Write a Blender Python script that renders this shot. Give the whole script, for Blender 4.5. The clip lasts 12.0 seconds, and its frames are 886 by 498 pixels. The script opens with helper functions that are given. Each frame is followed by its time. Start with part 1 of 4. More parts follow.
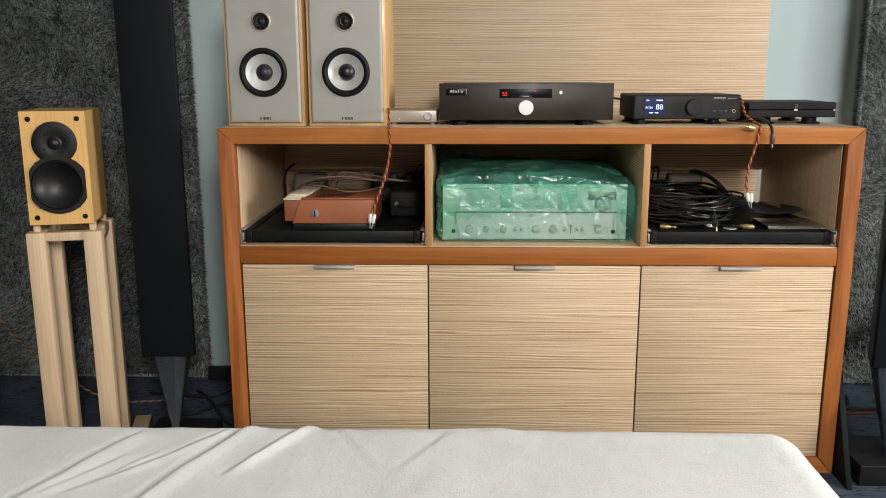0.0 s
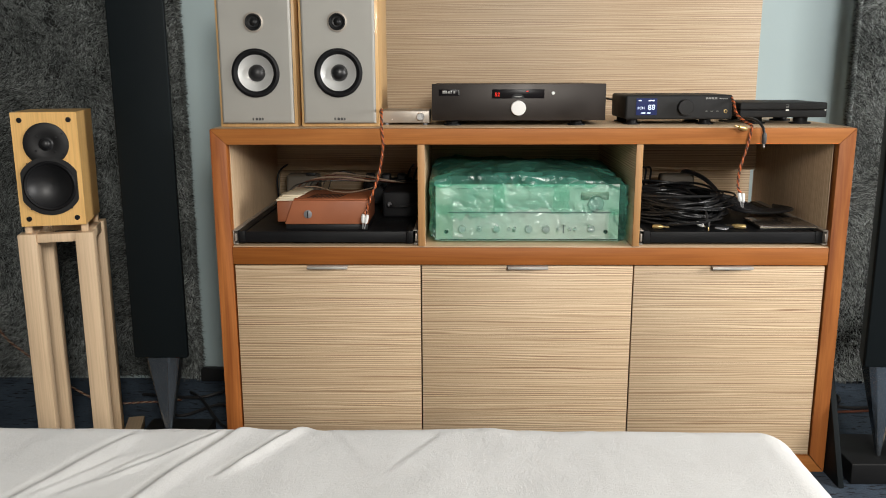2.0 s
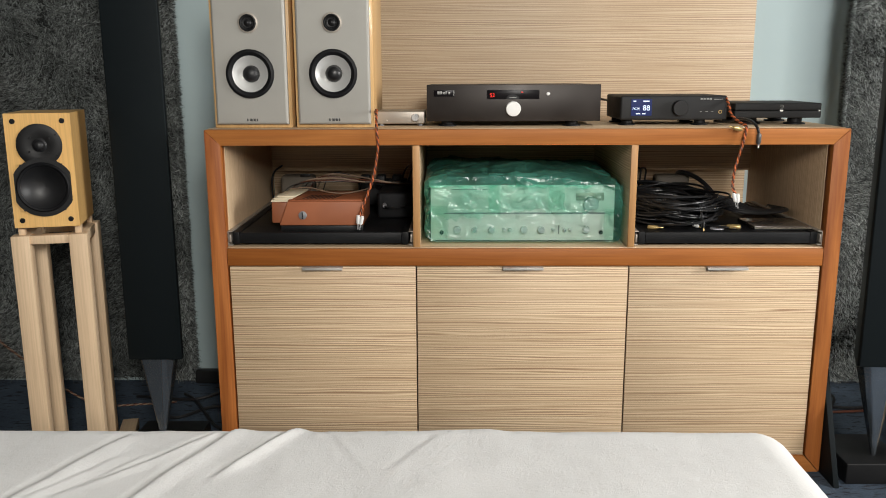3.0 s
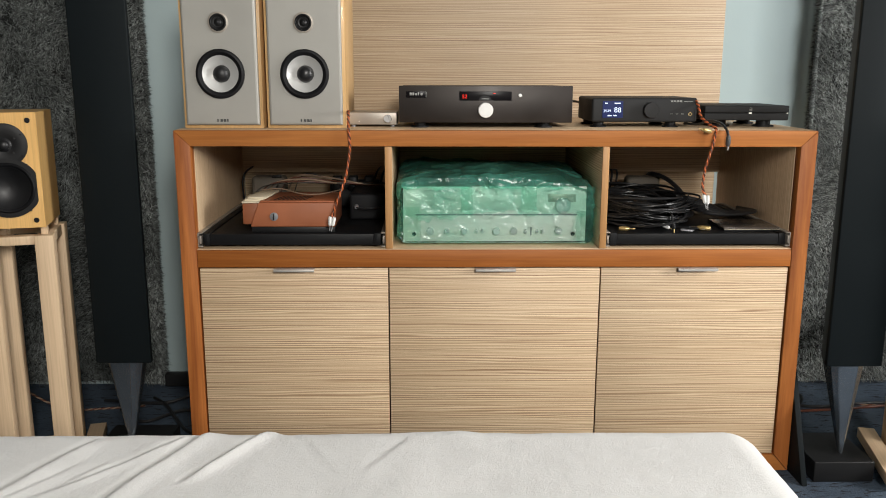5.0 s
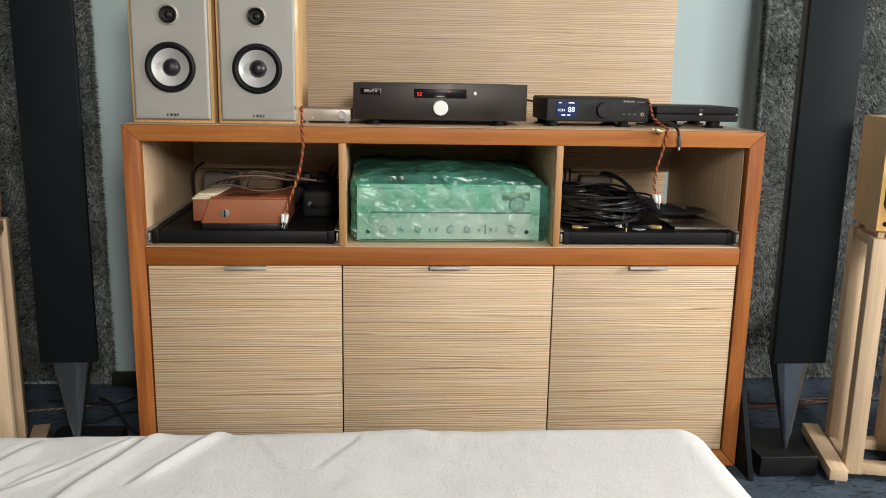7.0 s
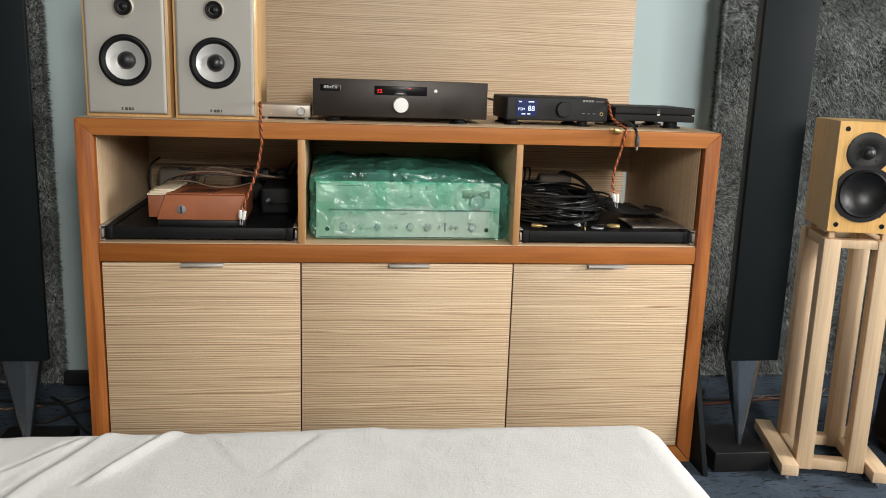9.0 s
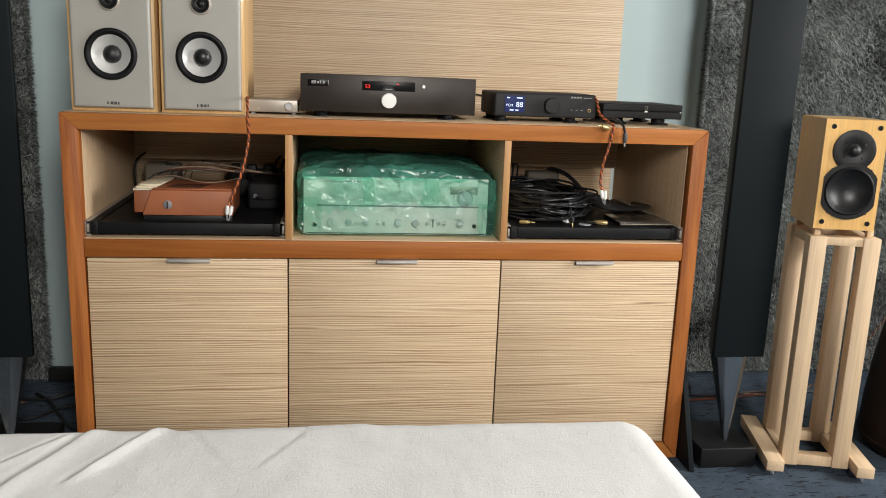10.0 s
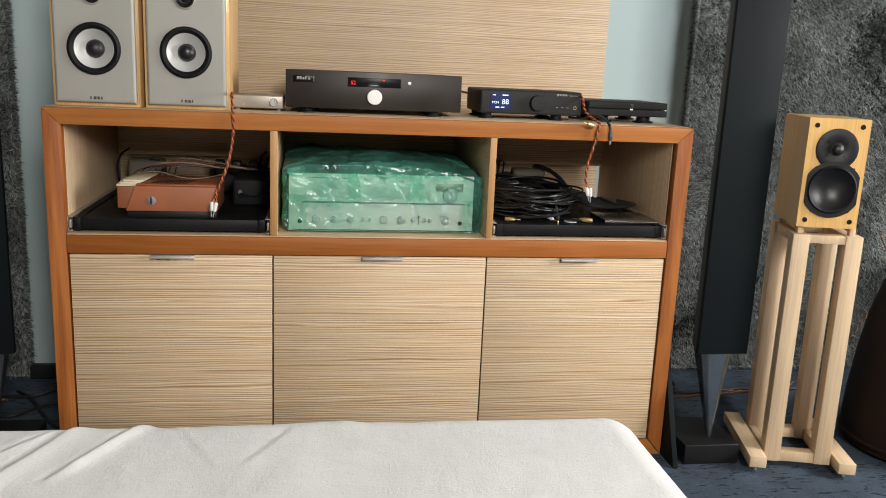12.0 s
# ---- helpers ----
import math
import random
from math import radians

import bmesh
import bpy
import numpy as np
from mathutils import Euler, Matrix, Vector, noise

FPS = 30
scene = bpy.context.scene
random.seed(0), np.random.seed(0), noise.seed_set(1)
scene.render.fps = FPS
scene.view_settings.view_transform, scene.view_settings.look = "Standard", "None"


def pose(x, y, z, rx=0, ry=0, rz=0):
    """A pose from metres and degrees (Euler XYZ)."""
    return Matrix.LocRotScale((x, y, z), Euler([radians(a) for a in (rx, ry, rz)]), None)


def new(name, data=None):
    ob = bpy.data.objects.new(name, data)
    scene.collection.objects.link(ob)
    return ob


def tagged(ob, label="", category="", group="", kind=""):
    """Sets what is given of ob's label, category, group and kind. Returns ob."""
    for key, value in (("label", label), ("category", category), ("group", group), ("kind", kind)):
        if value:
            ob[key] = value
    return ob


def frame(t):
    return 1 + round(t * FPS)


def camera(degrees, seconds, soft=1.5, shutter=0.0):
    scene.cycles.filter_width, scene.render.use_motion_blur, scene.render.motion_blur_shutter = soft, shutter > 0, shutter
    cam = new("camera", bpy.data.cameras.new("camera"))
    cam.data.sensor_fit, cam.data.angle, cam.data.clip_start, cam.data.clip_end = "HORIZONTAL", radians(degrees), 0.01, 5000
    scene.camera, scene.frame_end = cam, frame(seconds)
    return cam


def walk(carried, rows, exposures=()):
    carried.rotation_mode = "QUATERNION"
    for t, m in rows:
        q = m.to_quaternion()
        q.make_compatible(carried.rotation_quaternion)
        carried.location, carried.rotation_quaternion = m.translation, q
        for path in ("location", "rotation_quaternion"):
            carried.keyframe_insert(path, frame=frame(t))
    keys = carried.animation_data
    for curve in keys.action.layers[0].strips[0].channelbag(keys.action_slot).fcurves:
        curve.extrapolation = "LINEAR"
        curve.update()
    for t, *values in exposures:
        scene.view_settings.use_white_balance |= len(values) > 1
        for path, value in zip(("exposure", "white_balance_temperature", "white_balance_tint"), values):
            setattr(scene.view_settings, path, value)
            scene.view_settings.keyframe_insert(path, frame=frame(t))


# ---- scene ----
# ---- camera ----
cam = camera(55.875, 12.0, soft=1.0)
# seconds, eye x y z, yaw, pitch, roll
ROWS = [
    (0, -0.1704, -2.0344, 1.0302, 1.682, -12.051, -0.132),
    (0.5, -0.1698, -2.0345, 1.0311, 1.573, -12.175, -0.164),
    (1, -0.1692, -2.0343, 1.0306, 1.490, -12.192, -0.173),
    (1.5, -0.1709, -2.0345, 1.0318, 1.323, -12.161, -0.171),
    (2, -0.1687, -2.0359, 1.0314, 1.235, -12.049, -0.176),
    (2.5, -0.1695, -2.0337, 1.0317, 1.067, -12.010, -0.195),
    (3, -0.1699, -2.0334, 1.0297, 0.867, -11.955, -0.202),
    (5, -0.1704, -2.0293, 1.0288, -1.074, -11.858, 0.132),
    (5.5, -0.1694, -2.0284, 1.0300, -1.905, -11.854, 0.350),
    (6, -0.1711, -2.0255, 1.0281, -2.815, -11.832, 0.587),
    (6.5, -0.1704, -2.0243, 1.0274, -3.600, -11.892, 0.807),
    (7, -0.1710, -2.0231, 1.0257, -4.308, -11.917, 1.028),
    (9, -0.1704, -2.0203, 1.0238, -7.120, -11.963, 1.868),
    (9.5, -0.1714, -2.0183, 1.0229, -7.661, -12.070, 2.061),
    (10, -0.1708, -2.0174, 1.0228, -8.004, -12.190, 2.168),
    (10.5, -0.1719, -2.0168, 1.0225, -8.336, -12.268, 2.271),
    (11, -0.1715, -2.0176, 1.0224, -8.587, -12.301, 2.355),
    (11.5, -0.1707, -2.0174, 1.0225, -8.820, -12.312, 2.434),
    (12, -0.1697, -2.0164, 1.0222, -9.004, -12.346, 2.522),
]
walk(cam, [(t, pose(x, y, z, 90 + pitch, 0, yaw) @ pose(0, 0, 0, 0, 0, roll)) for t, x, y, z, yaw, pitch, roll in ROWS],
     exposures=[(0, 0.0), (12, 0.0)])

# ---- light: daylight from a window behind the camera and one in the east wall ----
WIN_X0, WIN_X1, WIN_Z0, WIN_Z1, REAR = 0.18, 0.86, 1.55, 2.4, -3.8
EAST_Y0, EAST_Y1, EAST_Z0, EAST_Z1, RIGHT = -1.75, -0.45, 0.9, 2.1, 3.1
world = bpy.data.worlds.new("world")
scene.world = world
world.use_nodes = True
wn = world.node_tree.nodes
sky = wn.new("ShaderNodeTexSky")
sky.sky_type, sky.sun_disc, sky.sun_elevation, sky.sun_rotation = "NISHITA", False, radians(40), radians(200)
world.node_tree.links.new(sky.outputs[0], wn["Background"].inputs[0])
wn["Background"].inputs[1].default_value = 0.1


def window_lamp(name, watts, wide, high, at, turn, colour):
    data = bpy.data.lights.new(name, "AREA")
    data.shape, data.size, data.size_y, data.energy, data.color = "RECTANGLE", wide, high, watts, colour
    ob = new(name, data)
    ob.matrix_world = pose(*at, 90, 0, turn)
    return ob


window_lamp("window_daylight", 112, WIN_X1 - WIN_X0 - 0.12, WIN_Z1 - WIN_Z0 - 0.12, ((WIN_X0 + WIN_X1) / 2, REAR + 0.03, (WIN_Z0 + WIN_Z1) / 2), 0, (1.0, 0.965, 0.905))
window_lamp("east_window_daylight", 112, EAST_Y1 - EAST_Y0 - 0.12, EAST_Z1 - EAST_Z0 - 0.12, (RIGHT - 0.03, (EAST_Y0 + EAST_Y1) / 2, (EAST_Z0 + EAST_Z1) / 2), 90, (1.0, 0.985, 0.96))


# ---- materials ----
def nodes_of(name):
    m = bpy.data.materials.new(name)
    m.use_nodes = True
    nt = m.node_tree
    return m, nt, nt.nodes["Principled BSDF"]


def coords(nt, scale=(1, 1, 1), rot=(0, 0, 0), per_object=True):
    tc = nt.nodes.new("ShaderNodeTexCoord")
    mp = nt.nodes.new("ShaderNodeMapping")
    mp.inputs["Scale"].default_value = scale
    mp.inputs["Rotation"].default_value = rot
    src = tc.outputs["Object"]
    if per_object:
        oi = nt.nodes.new("ShaderNodeObjectInfo")
        mul = nt.nodes.new("ShaderNodeMath")
        mul.operation = "MULTIPLY"
        mul.inputs[1].default_value = 7.3
        add = nt.nodes.new("ShaderNodeVectorMath")
        add.operation = "ADD"
        nt.links.new(oi.outputs["Random"], mul.inputs[0])
        nt.links.new(src, add.inputs[0])
        nt.links.new(mul.outputs[0], add.inputs[1])
        src = add.outputs[0]
    nt.links.new(src, mp.inputs["Vector"])
    return mp.outputs[0]


def noise_tex(nt, vec, scale, detail=4.0, rough=0.55, distort=0.0):
    n = nt.nodes.new("ShaderNodeTexNoise")
    n.inputs["Scale"].default_value = scale
    n.inputs["Detail"].default_value = detail
    n.inputs["Roughness"].default_value = rough
    n.inputs["Distortion"].default_value = distort
    nt.links.new(vec, n.inputs["Vector"])
    return n.outputs["Fac"]


def ramp(nt, fac, stops):
    r = nt.nodes.new("ShaderNodeValToRGB")
    el = r.color_ramp.elements
    el[0].position, el[0].color = stops[0][0], (*stops[0][1], 1)
    el[1].position, el[1].color = stops[-1][0], (*stops[-1][1], 1)
    for p, c in stops[1:-1]:
        e = el.new(p)
        e.color = (*c, 1)
    nt.links.new(fac, r.inputs[0])
    return r.outputs[0]


def mixed(nt, fac, a, b, mode="MIX"):
    m = nt.nodes.new("ShaderNodeMix")
    m.data_type, m.blend_type = "RGBA", mode
    for sock, v in ((m.inputs[0], fac), (m.inputs[6], a), (m.inputs[7], b)):
        if isinstance(v, (int, float)):
            sock.default_value = v
        elif isinstance(v, tuple):
            sock.default_value = (*v, 1)
        else:
            nt.links.new(v, sock)
    return m.outputs[2]


def bumped(nt, bsdf, height, strength, distance):
    b = nt.nodes.new("ShaderNodeBump")
    b.inputs["Strength"].default_value = strength
    b.inputs["Distance"].default_value = distance
    nt.links.new(height, b.inputs["Height"])
    nt.links.new(b.outputs[0], bsdf.inputs["Normal"])


def plain(name, base, rough=0.5, metal=0.0, vary=0.12, scale=30.0, bump=0.15, coat=0.0, gloss=0.5):
    """Paint, plastic or metal with faint blotches, fine grain and uneven gloss."""
    m, nt, bs = nodes_of(name)
    v = coords(nt)
    big, fine = noise_tex(nt, v, scale * 0.2, 3), noise_tex(nt, v, scale * 12, 3)
    lo, hi = tuple(c * (1 - vary) for c in base), tuple(min(1, c * (1 + vary)) for c in base)
    nt.links.new(ramp(nt, big, [(0.3, lo), (0.7, hi)]), bs.inputs["Base Color"])
    r = ramp(nt, big, [(0.3, (rough * 0.85,) * 3), (0.7, (min(1, rough * 1.15),) * 3)])
    nt.links.new(r, bs.inputs["Roughness"])
    bs.inputs["Metallic"].default_value = metal
    bs.inputs["Specular IOR Level"].default_value = gloss
    bs.inputs["Coat Weight"].default_value = coat
    bumped(nt, bs, fine, bump, 0.0006)
    return m


def timber(name, light, dark, along, rough=0.4, rings=1.0, contrast=1.0, coat=0.0):
    """Solid timber with grain that runs along the axis given, with long streaks and fine pores."""
    m, nt, bs = nodes_of(name)
    ax = "xyz".index(along)
    sc = [26 * rings] * 3
    sc[ax] = 1.3
    v = coords(nt, tuple(sc))
    streak = noise_tex(nt, v, 1.0, 5, 0.6, 1.2)
    sc2 = [240] * 3
    sc2[ax] = 6
    pore = noise_tex(nt, coords(nt, tuple(sc2)), 1.0, 2)
    blot = noise_tex(nt, coords(nt), 5.0, 2)
    lo, hi = 0.5 - 0.2 / contrast, 0.5 + 0.2 / contrast
    c = ramp(nt, streak, [(lo, dark), (0.5, tuple((a + b) / 2 for a, b in zip(light, dark))), (hi, light)])
    c = mixed(nt, 0.22, c, ramp(nt, pore, [(0.35, (0.45, 0.4, 0.36)), (0.6, (1, 1, 1))]), "MULTIPLY")
    c = mixed(nt, 0.25, c, ramp(nt, blot, [(0.3, (0.72, 0.68, 0.64)), (0.7, (1, 1, 1))]), "MULTIPLY")
    nt.links.new(c, bs.inputs["Base Color"])
    bs.inputs["Roughness"].default_value = rough
    bs.inputs["Coat Weight"].default_value = coat
    bs.inputs["Specular IOR Level"].default_value = 0.3
    bumped(nt, bs, pore, 0.12, 0.0006)
    return m


def laminate(name, along, gain=1.0, contrast=1.0):
    """Zebrano-look laminate: close, slightly wavy pale and brown lines about 6 mm apart that run the whole length."""
    m, nt, bs = nodes_of(name)
    ax = "xyz".index(along)
    vec = coords(nt)

    def stretched(cross, run):
        mp = nt.nodes.new("ShaderNodeMapping")
        mp.inputs["Scale"].default_value = tuple(run if k == ax else cross for k in range(3))
        nt.links.new(vec, mp.inputs["Vector"])
        return mp.outputs[0]

    def calc(op, *values):
        n = nt.nodes.new("ShaderNodeMath")
        n.operation = op
        for sock, v in zip(n.inputs, values):
            if isinstance(v, (int, float)):
                sock.default_value = v
            else:
                nt.links.new(v, sock)
        return n.outputs[0]

    dot = nt.nodes.new("ShaderNodeVectorMath")
    dot.operation = "DOT_PRODUCT"
    dot.inputs[1].default_value = tuple(0 if k == ax else 1 for k in range(3))
    nt.links.new(vec, dot.inputs[0])
    # even lines, pushed about by slow and quick waves, with uneven strength
    drift = noise_tex(nt, stretched(42, 1.3), 1.0, 2, 0.5)
    wave = noise_tex(nt, stretched(95, 6.5), 1.0, 3, 0.5)
    phase = calc("MULTIPLY_ADD", dot.outputs["Value"], 2 * math.pi / 0.0058, calc("MULTIPLY_ADD", drift, 22.0, calc("MULTIPLY", wave, 5.0)))
    power = calc("MULTIPLY_ADD", noise_tex(nt, stretched(120, 2.0), 1.0, 2, 0.5), 1.5, -0.33)
    fine = calc("MULTIPLY_ADD", noise_tex(nt, stretched(520, 2.2), 1.0, 2, 0.55), 0.9, -0.45)
    tone = calc("ADD", calc("MULTIPLY_ADD", calc("MULTIPLY", calc("SINE", phase), power), 0.5, 0.52), fine)
    wide = noise_tex(nt, stretched(30, 0.8), 1.0, 2, 0.5)
    pale, tan, brown = (tuple(v * gain for v in c) for c in ((0.84, 0.665, 0.45), (0.61, 0.435, 0.27), (0.335, 0.200, 0.112)))
    k = 0.36 / contrast
    c = ramp(nt, tone, [(max(0.0, 0.47 - k), brown), (0.47, tan), (min(1.0, 0.52 + k), pale)])
    c = mixed(nt, 0.25 * min(1, contrast), c, ramp(nt, wide, [(0.35, (0.74, 0.68, 0.62)), (0.6, (1, 1, 1))]), "MULTIPLY")
    nt.links.new(c, bs.inputs["Base Color"])
    bs.inputs["Roughness"].default_value = 0.5
    bumped(nt, bs, tone, 0.12, 0.0005)
    return m


def fabric(name, base, weave=900.0):
    m, nt, bs = nodes_of(name)
    v = coords(nt)
    w, big = noise_tex(nt, v, weave, 2), noise_tex(nt, v, 6, 3)
    pill = noise_tex(nt, v, 210, 3)
    c = ramp(nt, big, [(0.3, tuple(x * 0.93 for x in base)), (0.7, base)])
    c = mixed(nt, 0.12, c, ramp(nt, w, [(0.35, (0.6, 0.6, 0.6)), (0.6, (1, 1, 1))]), "MULTIPLY")
    nt.links.new(c, bs.inputs["Base Color"])
    bs.inputs["Roughness"].default_value = 0.92
    bs.inputs["Sheen Weight"].default_value = 0.15
    bumped(nt, bs, mixed(nt, 0.6, w, pill), 0.6, 0.0022)
    return m


def carpet_material():
    m, nt, bs = nodes_of("blue_carpet")
    v = coords(nt, (30, 120, 60), (0, 0, radians(-35)))
    dash = noise_tex(nt, v, 1.0, 3, 0.6, 0.4)
    tuft = noise_tex(nt, coords(nt), 330, 2)
    big = noise_tex(nt, coords(nt), 9, 3)
    c = ramp(nt, big, [(0.3, (0.032, 0.051, 0.080)), (0.7, (0.070, 0.103, 0.145))])
    c = mixed(nt, 1.0, c, ramp(nt, dash, [(0.37, (0.06, 0.07, 0.10)), (0.42, (1, 1, 1))]), "MULTIPLY")
    c = mixed(nt, 0.6, c, ramp(nt, tuft, [(0.3, (0.35, 0.37, 0.4)), (0.65, (1.0, 1.0, 1.0))]), "MULTIPLY")
    nt.links.new(c, bs.inputs["Base Color"])
    bs.inputs["Roughness"].default_value = 0.95
    bumped(nt, bs, mixed(nt, 0.5, tuft, dash), 0.9, 0.006)
    return m


def fur_material(name, lo, hi):
    m, nt, bs = nodes_of(name)
    g = nt.nodes.new("ShaderNodeNewGeometry")
    blot = noise_tex(nt, coords(nt, (1, 1, 1)), 5.5, 3)
    c = ramp(nt, g.outputs["Random Per Island"], [(0.0, lo), (0.65, tuple((a + b) / 2.3 for a, b in zip(lo, hi))), (1.0, hi)])
    c = mixed(nt, 0.7, c, ramp(nt, blot, [(0.38, (0.30, 0.31, 0.31)), (0.63, (1, 1, 1))]), "MULTIPLY")
    nt.links.new(c, bs.inputs["Base Color"])
    bs.inputs["Roughness"].default_value = 0.7
    bs.inputs["Specular IOR Level"].default_value = 0.25
    return m


def glow(name, colour, strength):
    m, nt, bs = nodes_of(name)
    bs.inputs["Base Color"].default_value = (0.01, 0.01, 0.01, 1)
    bs.inputs["Emission Color"].default_value = (*colour, 1)
    bs.inputs["Emission Strength"].default_value = strength
    bs.inputs["Specular IOR Level"].default_value = 0.1
    return m


def bag_material(name, lo, hi, tint):
    m, nt, bs = nodes_of(name)
    nt.nodes.remove(bs)
    out = nt.nodes["Material Output"]
    tr = nt.nodes.new("ShaderNodeBsdfTransparent")
    tr.inputs[0].default_value = (*tint, 1)
    df = nt.nodes.new("ShaderNodeBsdfTranslucent")
    df.inputs[0].default_value = (0.16, 0.72, 0.53, 1)
    d2 = nt.nodes.new("ShaderNodeBsdfDiffuse")
    d2.inputs[0].default_value = (0.24, 0.80, 0.62, 1)
    gl = nt.nodes.new("ShaderNodeBsdfGlossy")
    gl.inputs["Roughness"].default_value = 0.2
    v = coords(nt)
    rn = nt.nodes.new("ShaderNodeTexNoise")
    rn.noise_type = "RIDGED_MULTIFRACTAL"
    rn.inputs["Scale"].default_value = 30
    rn.inputs["Detail"].default_value = 3
    rn.inputs["Distortion"].default_value = 1.2
    nt.links.new(coords(nt, (2.0, 1.0, 0.6), (0, radians(32), 0)), rn.inputs["Vector"])
    cr = rn.outputs["Fac"]
    b = nt.nodes.new("ShaderNodeBump")
    b.inputs["Strength"].default_value = 0.6
    b.inputs["Distance"].default_value = 0.0024
    nt.links.new(cr, b.inputs["Height"])
    for n in (df, d2, gl):
        nt.links.new(b.outputs[0], n.inputs["Normal"])
    m0, m1, m2 = (nt.nodes.new("ShaderNodeMixShader") for _ in range(3))
    m0.inputs[0].default_value = 0.5
    nt.links.new(df.outputs[0], m0.inputs[1])
    nt.links.new(d2.outputs[0], m0.inputs[2])
    thick = ramp(nt, noise_tex(nt, v, 7, 3), [(0.38, (lo,) * 3), (0.75, (hi,) * 3)])
    nt.links.new(thick, m1.inputs[0])
    nt.links.new(tr.outputs[0], m1.inputs[1])
    nt.links.new(m0.outputs[0], m1.inputs[2])
    fr = nt.nodes.new("ShaderNodeFresnel")
    fr.inputs[0].default_value = 1.38
    nt.links.new(b.outputs[0], fr.inputs["Normal"])
    nt.links.new(fr.outputs[0], m2.inputs[0])
    nt.links.new(m1.outputs[0], m2.inputs[1])
    nt.links.new(gl.outputs[0], m2.inputs[2])
    nt.links.new(m2.outputs[0], out.inputs[0])
    return m


def pane_material():
    m, nt, bs = nodes_of("window_glass")
    bs.inputs["Transmission Weight"].default_value = 1.0
    bs.inputs["Roughness"].default_value = 0.0
    bs.inputs["IOR"].default_value = 1.45
    return m


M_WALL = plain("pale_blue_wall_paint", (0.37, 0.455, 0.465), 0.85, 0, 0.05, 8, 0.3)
# unseen ceiling and walls: colours kept very dark to hold back bounce light
M_CEIL = plain("bounce_cut_ceiling_paint", (0.14, 0.14, 0.137), 0.9, 0, 0.03, 8, 0.3)
M_SIDE = plain("bounce_cut_wall_paint", (0.08, 0.08, 0.08), 0.9, 0, 0.05, 8, 0.3)
M_CARPET = carpet_material()
M_LAMX, M_LAMY, M_LAMZ = laminate("laminate_along_x", "x", 0.98, 1.12), laminate("laminate_along_y", "y", 0.95, 0.9), laminate("laminate_along_z", "z", 0.95, 0.55)
M_LAMWALL = laminate("wall_board_laminate", "x", 0.74, 0.85)
M_LAMPLAIN = laminate("plain_laminate", "x", 0.9, 0.2)
M_PINEX = timber("stained_larch_along_x", (0.53, 0.205, 0.052), (0.36, 0.118, 0.026), "x", 0.5, 1.0, 0.8, 0.0)
M_PINEZ = timber("stained_larch_along_z", (0.53, 0.185, 0.045), (0.27, 0.075, 0.016), "z", 0.5, 1.0, 1.15, 0.0)
M_PINEM = timber("dark_stained_larch", (0.45, 0.155, 0.032), (0.29, 0.085, 0.015), "x", 0.5, 1.0, 0.8, 0.0)
M_EDGE = timber("pale_larch_edge", (0.58, 0.33, 0.14), (0.44, 0.22, 0.085), "z", 0.45)
M_BIRCH = timber("pale_birch", (0.77, 0.585, 0.39), (0.70, 0.505, 0.32), "z", 0.5, 0.8, 0.5)
M_BIRCHY = timber("pale_birch_flat", (0.77, 0.585, 0.39), (0.70, 0.505, 0.32), "y", 0.5, 0.8, 0.5)
M_MAPLE = timber("honey_maple_veneer", (0.86, 0.54, 0.205), (0.78, 0.45, 0.15), "z", 0.35, 0.6, 0.5, 0.25)
M_MAPLE2 = timber("light_maple_veneer", (0.72, 0.47, 0.22), (0.6, 0.36, 0.15), "z", 0.4, 0.8, 0.7, 0.15)
M_SILVER = plain("silver_grey_lacquer", (0.335, 0.325, 0.295), 0.5, 0.1, 0.05, 40, 0.08)
M_CONE = plain("brushed_silver_cone", (0.66, 0.66, 0.64), 0.36, 0.35, 0.06, 60, 0.1)
M_RUBBER = plain("black_rubber", (0.008, 0.008, 0.009), 0.5, 0, 0.2, 60, 0.2, gloss=0.2)
M_BLACK = plain("black_plastic", (0.010, 0.010, 0.0105), 0.5, 0, 0.2, 40, 0.15, gloss=0.3)
M_POLY = plain("black_polypropylene_cone", (0.011, 0.011, 0.012), 0.42, 0, 0.15, 60, 0.1)
M_AMP = plain("dark_brown_anodised_metal", (0.025, 0.0195, 0.0165), 0.42, 0.4, 0.1, 60, 0.1)
M_DAC = plain("black_anodised_metal", (0.021, 0.0215, 0.0225), 0.6, 0.0, 0.1, 60, 0.1, gloss=0.25)
M_TOWER = plain("black_lacquered_metal", (0.0055, 0.0085, 0.0100), 0.62, 0.0, 0.12, 10, 0.05, gloss=0.14)
M_ALU = plain("brushed_aluminium", (0.60, 0.60, 0.60), 0.3, 0.7, 0.08, 60, 0.15)
M_WHITE = plain("white_enamel", (0.78, 0.78, 0.76), 0.35, 0, 0.04, 30, 0.05)
M_CREAM = plain("cream_plastic", (0.68, 0.60, 0.44), 0.6, 0, 0.1, 30, 0.1)
M_RECV = plain("silver_receiver_face", (0.74, 0.73, 0.69), 0.55, 0.2, 0.05, 50, 0.05)
M_BROWN = plain("rust_brown_painted_metal", (0.33, 0.105, 0.042), 0.55, 0, 0.15, 40, 0.35)
M_TAUPE = plain("dusty_taupe_metal", (0.27, 0.19, 0.13), 0.65, 0, 0.2, 40, 0.35)
M_TRAY = plain("black_textured_steel", (0.007, 0.0072, 0.008), 0.5, 0.0, 0.2, 40, 0.4, gloss=0.2)
M_PULL = plain("satin_aluminium", (0.52, 0.49, 0.45), 0.45, 0.4, 0.05, 60, 0.1)
